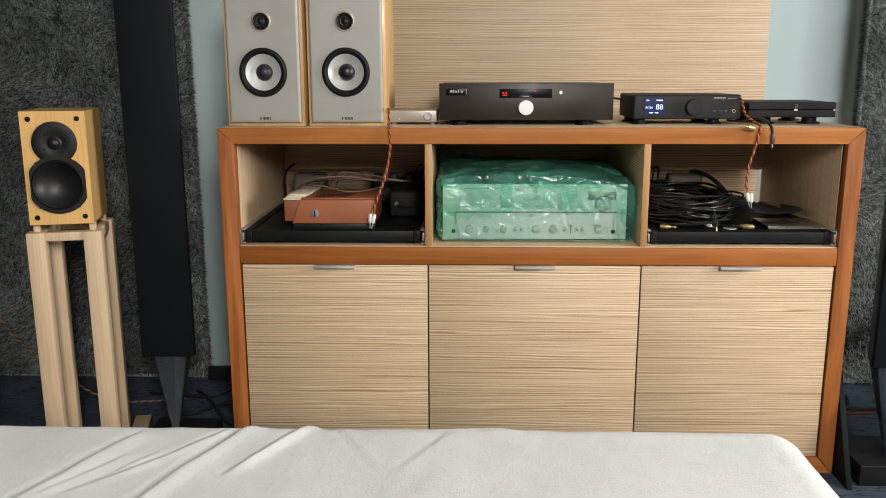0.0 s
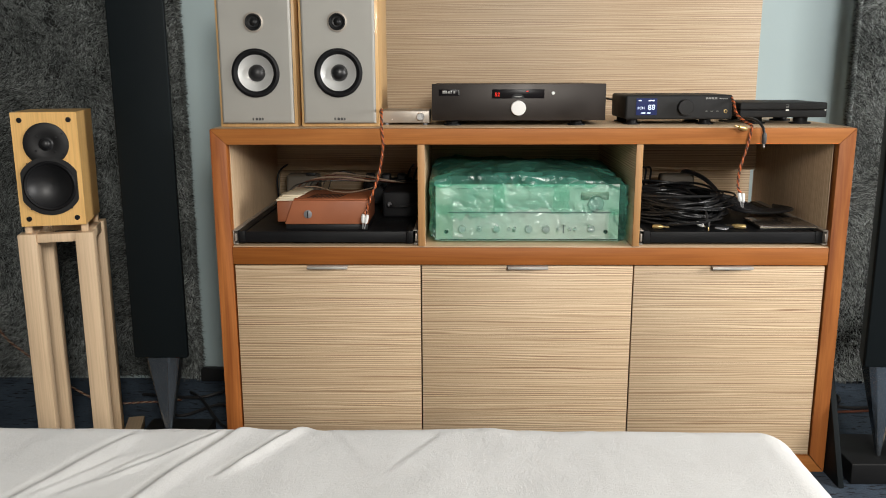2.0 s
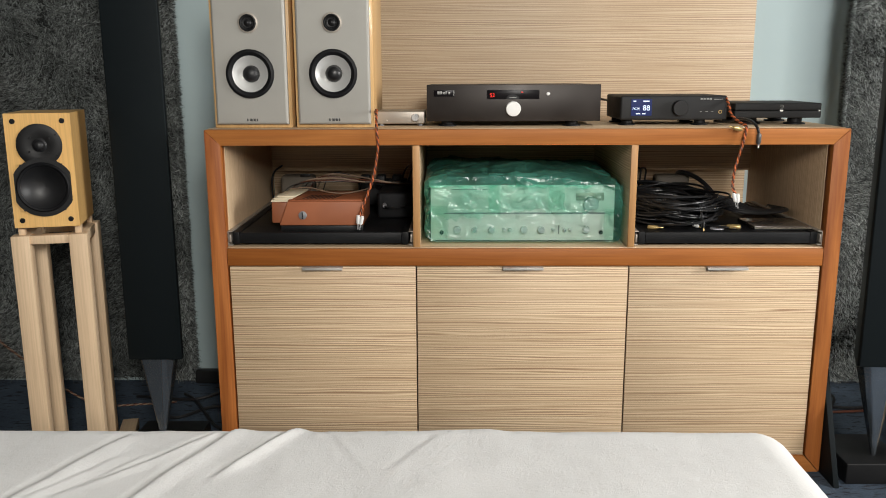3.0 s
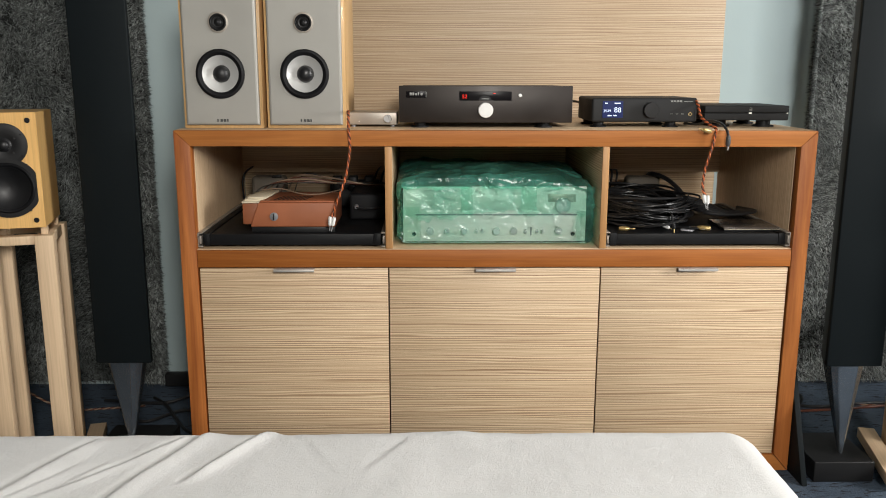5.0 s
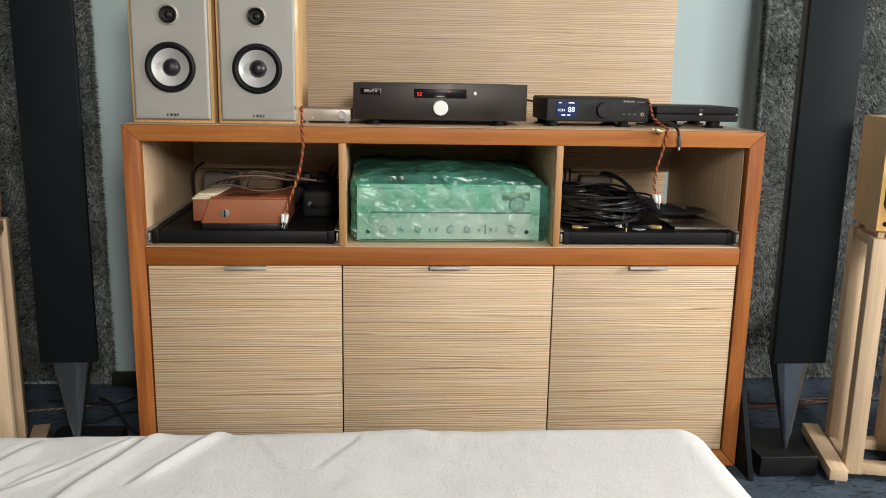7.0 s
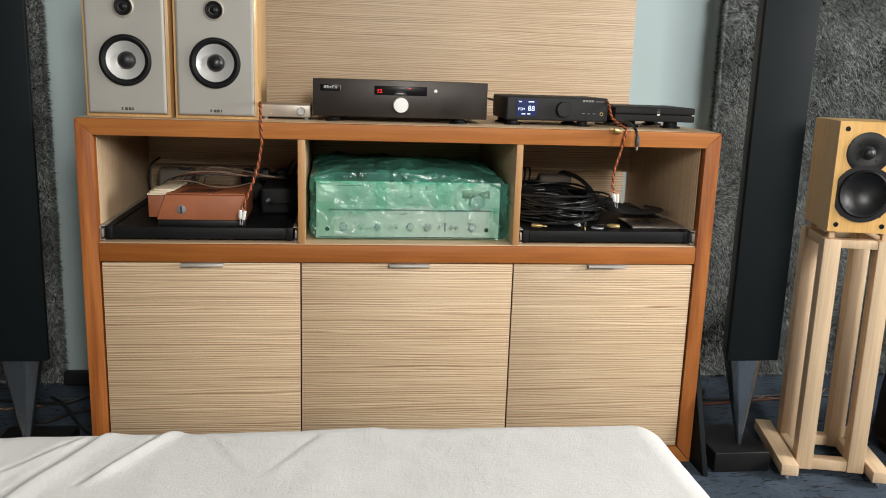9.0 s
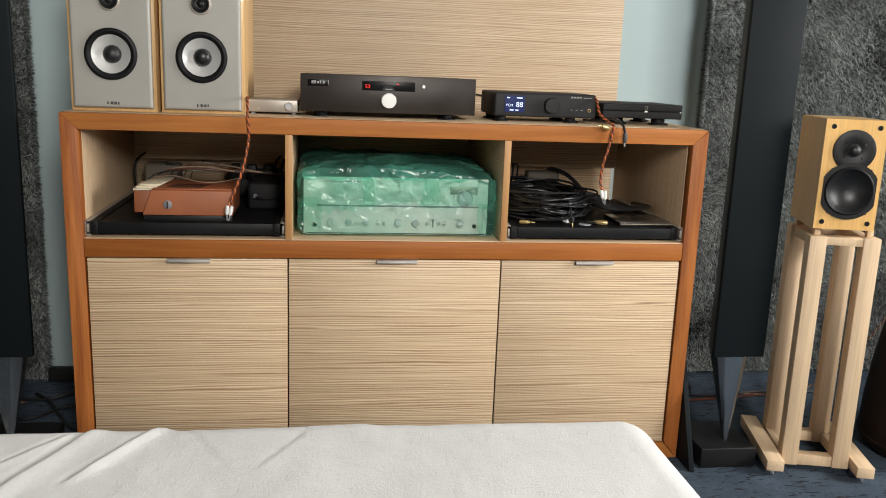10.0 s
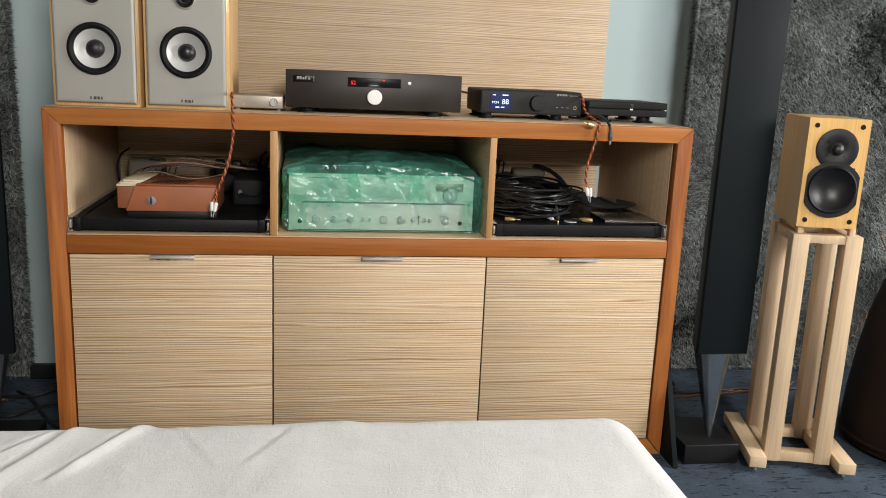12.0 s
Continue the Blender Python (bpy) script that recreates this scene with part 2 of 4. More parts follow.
M_FOOT = plain("polished_blue_grey_metal", (0.34, 0.38, 0.42), 0.24, 0.9, 0.25, 16, 0.1)
M_DULL = plain("dull_silver_metal", (0.36, 0.32, 0.275), 0.42, 0.4, 0.06, 60, 0.1)
# pale plastic at the niche back, with the niche's shade put into its colour
M_DIM = plain("shaded_beige_plastic", (0.11, 0.092, 0.07), 0.65, 0, 0.15, 30, 0.1)
M_CABLE = plain("black_cable_sheath", (0.012, 0.012, 0.013), 0.4, 0, 0.25, 60, 0.2)
M_ORANGE = plain("orange_wire", (0.55, 0.13, 0.035), 0.45, 0, 0.2, 80, 0.1)
M_BWIRE = plain("dark_brown_wire", (0.10, 0.03, 0.015), 0.45, 0, 0.2, 80, 0.1)
M_GOLD = plain("gold_plating", (0.50, 0.36, 0.15), 0.3, 0.55, 0.1, 80, 0.05)
M_GREYP = plain("grey_plastic", (0.22, 0.22, 0.23), 0.5, 0, 0.1, 60, 0.1)
M_LEATHER = plain("dark_brown_leather", (0.012, 0.006, 0.004), 0.65, 0, 0.3, 14, 0.2, gloss=0.2)
M_SHEET = fabric("white_jersey_sheet", (0.77, 0.76, 0.745))
M_DIVAN = fabric("grey_bed_base_cloth", (0.30, 0.30, 0.31), 700)
M_FUR = fur_material("charcoal_shag", (0.012, 0.014, 0.0145), (0.40, 0.43, 0.415))
M_BACKING = plain("rug_backing", (0.008, 0.009, 0.009), 0.95, 0, 0.3, 30, 0.4)
M_BAG = bag_material("green_film", 0.06, 0.27, (0.89, 0.98, 0.945))
M_BAG3 = bag_material("creased_green_film", 0.02, 0.30, (0.86, 0.98, 0.93))
M_BAG2 = bag_material("bunched_green_film", 0.14, 0.55, (0.62, 0.95, 0.82))
M_PANE = pane_material()
M_RED = glow("red_led", (1.0, 0.03, 0.015), 1.4)
M_BLUEW = glow("lcd_white", (0.72, 0.82, 1.0), 1.6)
M_LCD = glow("lcd_blue", (0.02, 0.035, 0.15), 0.75)
M_LED = glow("white_led", (1.0, 0.95, 0.85), 0.9)
M_SCREEN = plain("black_glass", (0.006, 0.005, 0.006), 0.3, 0, 0.1, 60, 0.0, gloss=0.12)
M_LOGO = plain("grey_badge_print", (0.24, 0.24, 0.23), 0.4, 0.2, 0.05, 60, 0.0)
M_CASE = plain("scuffed_clear_case", (0.085, 0.070, 0.060), 0.22, 0, 0.5, 60, 0.3, gloss=0.7)
M_TAG = plain("pale_grey_plastic", (0.42, 0.42, 0.44), 0.4, 0, 0.1, 60, 0.1)
M_DARKLOGO = plain("dark_badge_print", (0.06, 0.06, 0.06), 0.4, 0.2, 0.05, 60, 0.0)


# ---- mesh helpers ----
def part(name, bm, material, parent=None, label="", smooth=True, place=None):
    me = bpy.data.meshes.new(name)
    bm.to_mesh(me)
    bm.free()
    me.materials.append(material)
    if smooth:
        me.shade_smooth()
        me.set_sharp_from_angle(angle=radians(35))
    ob = new(name, me)
    if parent is not None:
        ob.parent = parent
    if place is not None:
        ob.matrix_basis = place
    if label:
        ob["label"] = label
    return ob


def thing(name, at, label, category, group="", kind="", yaw=0.0):
    ob = new(name)
    ob.empty_display_size = 0.05
    ob.matrix_basis = pose(*at, 0, 0, yaw)
    return tagged(ob, label, category, group, kind)


def merge(*bms):
    out = bmesh.new()
    for b in bms:
        me = bpy.data.meshes.new("tmp")
        b.to_mesh(me)
        b.free()
        out.from_mesh(me)
        bpy.data.meshes.remove(me)
    return out


def box(x0, x1, y0, y1, z0, z1, bevel=0.0015, seg=2):
    bm = bmesh.new()
    bmesh.ops.create_cube(bm, size=1)
    for v in bm.verts:
        v.co = ((x0 + x1) / 2 + v.co.x * (x1 - x0), (y0 + y1) / 2 + v.co.y * (y1 - y0), (z0 + z1) / 2 + v.co.z * (z1 - z0))
    if bevel > 0:
        bmesh.ops.bevel(bm, geom=bm.edges[:], offset=min(bevel, 0.45 * min(x1 - x0, y1 - y0, z1 - z0)), segments=seg, affect="EDGES", profile=0.5)
    return bm


def prism(pts, lo, hi, axis="y", bevel=0.001, seg=2):
    """A polygon in the plane across the axis, drawn out from lo to hi."""
    bm = bmesh.new()

    def at(a, b, d):
        return {"y": (a, d, b), "x": (d, a, b), "z": (a, b, d)}[axis]

    lower, upper = [bm.verts.new(at(a, b, lo)) for a, b in pts], [bm.verts.new(at(a, b, hi)) for a, b in pts]
    n = len(pts)
    bm.faces.new(lower)
    bm.faces.new(upper[::-1])
    for i in range(n):
        bm.faces.new((lower[i], upper[i], upper[(i + 1) % n], lower[(i + 1) % n]))
    bmesh.ops.recalc_face_normals(bm, faces=bm.faces[:])
    if bevel > 0:
        bmesh.ops.bevel(bm, geom=bm.edges[:], offset=bevel, segments=seg, affect="EDGES", profile=0.5)
    return bm


def lathe(profile, cx=0.0, cy=0.0, cz=0.0, seg=40, axis="y", a0=0.0):
    """Turns (radius, outward) pairs about an axis; outward is towards -y, or +z for axis z, or +x for axis x."""
    bm = bmesh.new()
    rings = []
    for r, d in profile:
        ring = []
        if r < 1e-6:
            r = 1e-5
        for i in range(seg):
            a = a0 + 2 * math.pi * i / seg
            u, w = r * math.cos(a), r * math.sin(a)
            co = {"y": (cx + u, cy - d, cz + w), "z": (cx + u, cy + w, cz + d), "x": (cx + d, cy + u, cz + w)}[axis]
            ring.append(bm.verts.new(co))
        rings.append(ring)
    for a, b in zip(rings, rings[1:]):
        for i in range(seg):
            bm.faces.new((a[i], a[(i + 1) % seg], b[(i + 1) % seg], b[i]))
    bmesh.ops.recalc_face_normals(bm, faces=bm.faces[:])
    return bm


def holed_box(x0, x1, y0, y1, z0, z1, cx, cz, r, depth, bevel=0.003, seg=48):
    """A box whose front (at y0) has a round well for a driver."""
    bm = bmesh.new()
    hx, ring, rim, well = [], [], [], []
    angles = sorted({round(2 * math.pi * i / seg, 6) for i in range(seg)} | {round(math.atan2(z - cz, x - cx) % (2 * math.pi), 6) for x in (x0, x1) for z in (z0, z1)})
    for a in angles:
        c, s_ = math.cos(a), math.sin(a)
        t = min(((x1 - cx) / c if c > 1e-9 else (x0 - cx) / c if c < -1e-9 else 9), ((z1 - cz) / s_ if s_ > 1e-9 else (z0 - cz) / s_ if s_ < -1e-9 else 9))
        rim.append(bm.verts.new((cx + t * c, y0, cz + t * s_)))
        hx.append(bm.verts.new((cx + t * c, y1, cz + t * s_)))
        ring.append(bm.verts.new((cx + r * c, y0, cz + r * s_)))
        well.append(bm.verts.new((cx + r * c, y0 + depth, cz + r * s_)))
    n = len(angles)
    for i in range(n):
        j = (i + 1) % n
        bm.faces.new((rim[i], rim[j], ring[j], ring[i]))
        bm.faces.new((ring[i], ring[j], well[j], well[i]))
        bm.faces.new((rim[j], rim[i], hx[i], hx[j]))
    bm.faces.new(well)
    bm.faces.new(hx[::-1])
    bmesh.ops.recalc_face_normals(bm, faces=bm.faces[:])
    if bevel:
        outer = [e for e in bm.edges if all(any(abs(v.co.x - q) < 1e-5 for q in (x0, x1)) or any(abs(v.co.z - q) < 1e-5 for q in (z0, z1)) for v in e.verts)
                 and (all(abs(v.co.y - y0) < 1e-6 for v in e.verts))]
        bmesh.ops.bevel(bm, geom=outer, offset=bevel, segments=3, affect="EDGES", profile=0.5)
    return bm


def spline(points, per=8):
    p = [Vector(q) for q in points]
    p = [p[0] * 2 - p[1]] + p + [p[-1] * 2 - p[-2]]
    out = []
    for i in range(1, len(p) - 2):
        a, b, c, d = p[i - 1:i + 3]
        for k in range(per):
            t = k / per
            out.append(0.5 * ((2 * b) + (c - a) * t + (2 * a - 5 * b + 4 * c - d) * t * t + (3 * b - a - 3 * c + d) * t ** 3))
    out.append(p[-2].copy())
    return out


def sweep(path, radius, seg=8, taper=None):
    bm = bmesh.new()
    rings = []
    up = Vector((0.13, 0.31, 0.94)).normalized()
    n = len(path)
    for i, q in enumerate(path):
        d = (path[min(i + 1, n - 1)] - path[max(i - 1, 0)]).normalized()
        s = d.cross(up)
        if s.length < 1e-3:
            s = d.cross(Vector((1, 0, 0)))
        s.normalize()
        t = s.cross(d).normalized()
        up = t
        r = radius if taper is None else radius * taper(i / max(1, n - 1))
        rings.append([bm.verts.new(q + r * (math.cos(2 * math.pi * k / seg) * s + math.sin(2 * math.pi * k / seg) * t)) for k in range(seg)])
    for a, b in zip(rings, rings[1:]):
        for k in range(seg):
            bm.faces.new((a[k], a[(k + 1) % seg], b[(k + 1) % seg], b[k]))
    bm.faces.new(rings[0][::-1])
    bm.faces.new(rings[-1])
    bmesh.ops.recalc_face_normals(bm, faces=bm.faces[:])
    return bm


def twisted(points, radius, turns_per_m, strand, phase):
    """One strand of a twisted pair round the path."""
    path = spline(points, 24)
    out, run, up = [], 0.0, Vector((0.2, 1, 0.1)).normalized()
    for i, q in enumerate(path):
        d = (path[min(i + 1, len(path) - 1)] - path[max(i - 1, 0)]).normalized()
        s = d.cross(up).normalized()
        t = s.cross(d)
        if i:
            run += (q - path[i - 1]).length
        a = 2 * math.pi * turns_per_m * run + phase
        out.append(q + radius * (math.cos(a) * s + math.sin(a) * t))
    return sweep(out, strand, 6)


def letters(text, size, place, material, parent, name="lettering", depth=0.0003):
    cu = bpy.data.curves.new("text", "FONT")
    cu.body, cu.size, cu.extrude = text, size, depth
    ob = bpy.data.objects.new("text", cu)
    scene.collection.objects.link(ob)
    bpy.context.view_layer.update()
    me = bpy.data.meshes.new_from_object(ob.evaluated_get(bpy.context.evaluated_depsgraph_get()))
    bpy.data.objects.remove(ob)
    me.name = name
    me.materials.clear()
    me.materials.append(material)
    o = new(name, me)
    o.parent = parent
    o.matrix_basis = place
    return o


# ---- the room ----
LEFT, WALL, CEIL = -2.7, 0.66, 2.75
tagged(part("floor", box(LEFT - 0.2, RIGHT + 0.2, REAR - 0.2, WALL + 0.2, -0.12, 0.0, 0), M_CARPET, smooth=False), "mottled blue-grey cut pile carpet with dark flecks", "carpet", kind="structure")
tagged(part("wall_north", box(LEFT - 0.2, RIGHT + 0.2, WALL, WALL + 0.15, 0.001, CEIL, 0), M_WALL, smooth=False), "smooth pale blue painted wall", "wall", kind="structure")
# out-of-view walls and ceiling, darkened so that shaded parts get less fill
tagged(part("wall_west", box(LEFT - 0.15, LEFT, REAR, WALL - 0.001, 0.001, CEIL, 0), M_SIDE, smooth=False), "unseen side wall darkened to cut bounce light", "wall", kind="structure")
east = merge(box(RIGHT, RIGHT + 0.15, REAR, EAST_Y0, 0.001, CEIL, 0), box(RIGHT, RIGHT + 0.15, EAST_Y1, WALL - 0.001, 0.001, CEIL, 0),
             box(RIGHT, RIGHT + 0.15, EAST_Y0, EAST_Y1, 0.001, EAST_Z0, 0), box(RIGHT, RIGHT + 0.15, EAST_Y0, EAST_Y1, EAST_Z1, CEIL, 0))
tagged(part("wall_east", east, M_SIDE, smooth=False), "unseen side wall with a window opening, darkened to cut bounce light", "wall", kind="structure")
tagged(part("ceiling", box(LEFT - 0.2, RIGHT + 0.2, REAR - 0.2, WALL + 0.2, CEIL + 0.001, CEIL + 0.15, 0), M_CEIL, smooth=False), "unseen ceiling darkened to cut bounce light", "ceiling", kind="structure")
rear = merge(box(LEFT - 0.15, WIN_X0, REAR - 0.15, REAR - 0.001, 0.001, CEIL, 0), box(WIN_X1, RIGHT + 0.15, REAR - 0.15, REAR - 0.001, 0.001, CEIL, 0),
             box(WIN_X0, WIN_X1, REAR - 0.15, REAR - 0.001, 0.001, WIN_Z0, 0), box(WIN_X0, WIN_X1, REAR - 0.15, REAR - 0.001, WIN_Z1, CEIL, 0))
tagged(part("wall_south", rear, M_SIDE, smooth=False), "unseen rear wall with a window opening, darkened to cut bounce light", "wall", kind="structure")


def window(name, wide, high, at, turn):
    win = tagged(new(name), "white framed window letting in daylight", "window", kind="structure")
    win.matrix_basis = pose(*at, 0, 0, turn)
    ww, wh = wide / 2, high
    part("window_frame", merge(box(-ww, ww, -0.03, 0.03, 0, 0.06), box(-ww, ww, -0.03, 0.03, wh - 0.06, wh), box(-ww, -ww + 0.06, -0.03, 0.03, 0.06, wh - 0.06),
                               box(ww - 0.06, ww, -0.03, 0.03, 0.06, wh - 0.06), box(-0.03, 0.03, -0.03, 0.03, 0.06, wh - 0.06)), M_WHITE, win)
    for s in (-1, 1):
        pane = part("pane", box(min(s * 0.03, s * (ww - 0.06)), max(s * 0.03, s * (ww - 0.06)), -0.004, 0.004, 0.06, wh - 0.06, 0), M_PANE, win, smooth=False)
        pane.visible_shadow = False


window("window_1", WIN_X1 - WIN_X0, WIN_Z1 - WIN_Z0, ((WIN_X0 + WIN_X1) / 2, REAR - 0.08, WIN_Z0), 0)
window("window_2", EAST_Y1 - EAST_Y0, EAST_Z1 - EAST_Z0, (RIGHT + 0.08, (EAST_Y0 + EAST_Y1) / 2, EAST_Z0), 90)

# low skirting with its black cable duct beside the cabinet
tagged(part("baseboard", merge(box(-1.04, -0.80, 0.634, 0.659, 0.0, 0.012, 0.002), box(0.80, 1.04, 0.634, 0.659, 0.0, 0.012, 0.002)), M_BLACK), "low dark skirting strip at the wall", "baseboard", kind="structure")


# ---- shaggy rugs hung on the wall ----
def fur_rug(x0, x1, z0, z1, seed, count, lay, label):
    rng = np.random.default_rng(seed)
    rug = thing("wall_rug", ((x0 + x1) / 2, WALL, z0), label, "rug", "shaggy wall rugs")
    w, h = x1 - x0, z1 - z0
    bm = bmesh.new()
    nx, nz = 60, 90
    grid = [[bm.verts.new((-w / 2 + w * i / nx, -0.022 - 0.012 * noise.noise(Vector((i * 0.25 + seed, j * 0.22, 1.0))), h * j / nz)) for i in range(nx + 1)] for j in range(nz + 1)]
    rear_v = [[bm.verts.new((-w / 2 + w * i / nx, -0.004, h * j / nz)) for i in (0, nx)] for j in (0, nz)]
    for j in range(nz):
        for i in range(nx):
            bm.faces.new((grid[j][i], grid[j][i + 1], grid[j + 1][i + 1], grid[j + 1][i]))
    bm.faces.new([grid[j][0] for j in range(nz + 1)] + [rear_v[1][0], rear_v[0][0]])
    bm.faces.new([grid[j][nx] for j in range(nz, -1, -1)] + [rear_v[0][1], rear_v[1][1]])
    part("backing", bm, M_BACKING, rug)
    x, z = rng.uniform(-w / 2, w / 2, count), rng.uniform(0, h, count)
    # lie of the pile: brushed patches, slow swirls and tight clumps
    sway = np.sin(5.1 * x + 2.2 * np.sin(3.3 * z + seed)) + np.sin(7.7 * z + 3.1 * np.sin(4.0 * x)) + 0.8 * np.sin(13 * x - 9 * z + 2 * np.sin(11 * z + seed))
    clump = np.sin(61 * x + 4 * np.sin(37 * z + seed)) * np.sin(67 * z + 4 * np.sin(43 * x)) + 0.7 * np.sin(127 * x + 5 * np.sin(71 * z)) * np.sin(131 * z + 3 * np.sin(83 * x + seed))
    flat = np.clip(lay + 0.22 * sway + 0.16 * clump, 0.0, 1.0)
    ang = -1.45 + 0.7 * sway + 0.8 * clump + rng.normal(0, 0.55, count)
    length = rng.uniform(0.014, 0.030, count)
    lean = np.clip(0.25 + 0.68 * flat + rng.normal(0, 0.1, count), 0.1, 0.97)
    width = rng.uniform(0.0007, 0.0016, count)
    base = -0.022 + np.zeros(count)
    # fringe over both upright edges
    rim = count // 16
    side = rng.choice((-1.0, 1.0), rim)
    x[:rim], base[:rim] = side * (w / 2 - 0.002), rng.uniform(-0.034, -0.004, rim)
    ang[:rim] = np.where(side > 0, 0.0, math.pi) + rng.normal(-0.25 * side, 0.6, rim)
    lean[:rim] = rng.uniform(0.6, 0.97, rim)
    dx, dz = np.cos(ang) * lean * length, np.sin(ang) * lean * length
    out = np.sqrt(np.maximum(0.06, 1 - lean ** 2)) * length
    px, pz = -np.sin(ang) * width, np.cos(ang) * width
    verts = np.empty((count, 5, 3))
    for k, (f, s) in enumerate(((0, -1), (0, 1), (0.55, 1), (0.55, -1))):
        bend = f * f
        verts[:, k, 0], verts[:, k, 2] = x + dx * bend + s * px, z + dz * bend + s * pz
        verts[:, k, 1] = base - out * f
    verts[:, 4, 0], verts[:, 4, 2], verts[:, 4, 1] = x + dx, z + dz, base - out * 0.9
    idx = np.arange(count)[:, None] * 5
    quads, tris = (idx + np.array([0, 1, 2, 3])).tolist(), (idx + np.array([3, 2, 4])).tolist()
    me = bpy.data.meshes.new("fur")
    me.from_pydata(verts.reshape(-1, 3).tolist(), [], quads + tris)
    me.materials.append(M_FUR)
    pile = new("fur", me)
    pile.parent = rug
    tagged(pile, "long charcoal and grey pile", kind="stuff")
    return rug


fur_rug(-1.85, -1.05, 0.02, 1.5, 3, 170000, 0.64, "charcoal long-pile shaggy rug hung on the wall")
fur_rug(1.05, 2.15, 0.02, 1.5, 8, 240000, 0.65, "charcoal long-pile shaggy rug hung on the wall")

# ---- laminate board on the wall behind the cabinet ----
tagged(part("wall_panel", box(-0.75, 0.748, 0.622, 0.640, 0.35, 1.75, 0.001), M_LAMWALL), "large striped zebrano laminate board fixed to the wall", "wall panel", kind="structure")

# ---- hi-fi cabinet ----
W, TOP, D = 0.7805, 0.895, 0.575
cab = thing("hifi_cabinet", (0, 0, 0), "wide striped laminate hi-fi cabinet with an orange larch frame", "cabinet")
SI, TI = 0.741, 0.856
part("top_rail", prism([(-W, TOP - 0.001), (W, TOP - 0.001), (SI, TI), (-SI, TI)], 0, 0.03, "y"), M_PINEX, cab, "orange stained larch rail")
for s in (-1, 1):
    part("side_stile", prism([(s * W, TOP - 0.0025), (s * (SI + 0.0006), TI + 0.0003), (s * SI, 0.0485), (s * W, 0.002)], -0.0005, 0.03, "y"), M_PINEZ, cab, "orange stained larch stile")
part("bottom_rail", prism([(-W + 0.0012, 0.002), (W - 0.0012, 0.002), (SI - 0.0006, 0.046), (-SI + 0.0006, 0.046)], 0, 0.03, "y"), M_PINEX, cab, "orange stained larch rail")
part("mid_rail", box(-SI + 0.0006, SI - 0.0006, 0.0, 0.03, 0.5563, 0.5995, 0.0012), M_PINEM, cab, "orange stained larch rail")
part("top_board", box(-W, W, 0.0305, D, TI, TOP, 0.001), M_LAMPLAIN, cab, "pale laminate top")
for s in (-1, 1):
    a, b = sorted((s * SI, s * W))
    part("side_panel", box(a, b, 0.0305, D, 0.002, TI - 0.0005, 0.0008), M_LAMZ, cab, "striped laminate side")
part("niche_floor", box(-SI + 0.0006, SI - 0.0006, 0.004, D - 0.02, 0.5999, 0.6030, 0.0008), M_LAMPLAIN, cab, "pale laminate shelf")
part("niche_base", box(-SI + 0.0006, SI - 0.0006, 0.031, D - 0.02, 0.583, 0.5996, 0.0008), M_LAMX, cab)
for x0, x1 in ((-0.274, -0.2575), (0.257, 0.273)):
    part("divider", box(x0, x1, 0.006, D - 0.02, 0.6035, TI - 0.0005, 0.0006), M_LAMY, cab, "striped laminate divider")
    part("divider_edge", box(x0 - 0.0003, x1 + 0.0003, 0.0005, 0.0055, 0.6035, TI - 0.0005, 0.0006), M_EDGE, cab, "pale larch edge strip")
part("back_rail", box(-SI + 0.0006, SI - 0.0006, D - 0.018, D, 0.73, TI - 0.0005, 0.0006), M_LAMPLAIN, cab, "pale laminate back strip")
part("back_panel", box(-SI + 0.0006, SI - 0.0006, D - 0.018, D, 0.05, 0.583, 0.0006), M_LAMX, cab)
part("base_board", box(-SI + 0.0006, SI - 0.0006, 0.031, D - 0.02, 0.03, 0.046, 0.0006), M_LAMX, cab)
for x0, x1, hx in ((-0.7365, -0.2695, -0.501), (-0.2660, 0.2615, -0.0015), (0.2650, 0.7365, 0.504)):
    door = part("door", box(x0, x1, 0.003, 0.021, 0.0495, 0.5530, 0.0009), M_LAMX, cab, "striped zebrano laminate door")
    hb = merge(box(hx - 0.05, hx + 0.05, -0.016, 0.0028, 0.5528, 0.5548, 0.0004), box(hx - 0.05, hx + 0.05, -0.016, -0.0135, 0.5480, 0.5528, 0.0004))
    part("handle", hb, M_PULL, door, "brushed aluminium edge pull")


def pull_out(x0, x1):
    sh = part("pull_out_tray", box(x0 + 0.0305, x1 - 0.0305, 0.0185, 0.50, 0.6150, 0.6370, 0.0015), M_TRAY, cab, "black steel pull-out tray")
    part("tray_side", box(x0 + 0.013, x0 + 0.03, 0.014, 0.5, 0.6090, 0.6395, 0.001), M_TRAY, sh)
    part("tray_side", box(x1 - 0.03, x1 - 0.013, 0.014, 0.5, 0.6090, 0.6395, 0.001), M_TRAY, sh)
    part("tray_front", box(x0 + 0.0305, x1 - 0.0305, 0.0145, 0.018, 0.6105, 0.6380, 0.001), M_TRAY, sh)
    for s, xa in ((1, x0), (-1, x1)):
        a, b = sorted((xa + s * 0.0008, xa + s * 0.0125))
        rail = merge(box(a, b, 0.012, 0.5, 0.6055, 0.6080, 0.0003), box(a, b, 0.012, 0.5, 0.6395, 0.6420, 0.0003), box(a if s > 0 else b - 0.002, a + 0.002 if s > 0 else b, 0.012, 0.5, 0.6080, 0.6395, 0.0003),
                     box(a + 0.004, b - 0.003, 0.010, 0.3, 0.6140, 0.6335, 0.0006))
        part("drawer_slide", rail, M_DULL, sh, "zinc telescopic slide")


pull_out(-0.741, -0.274)
pull_out(0.273, 0.741)


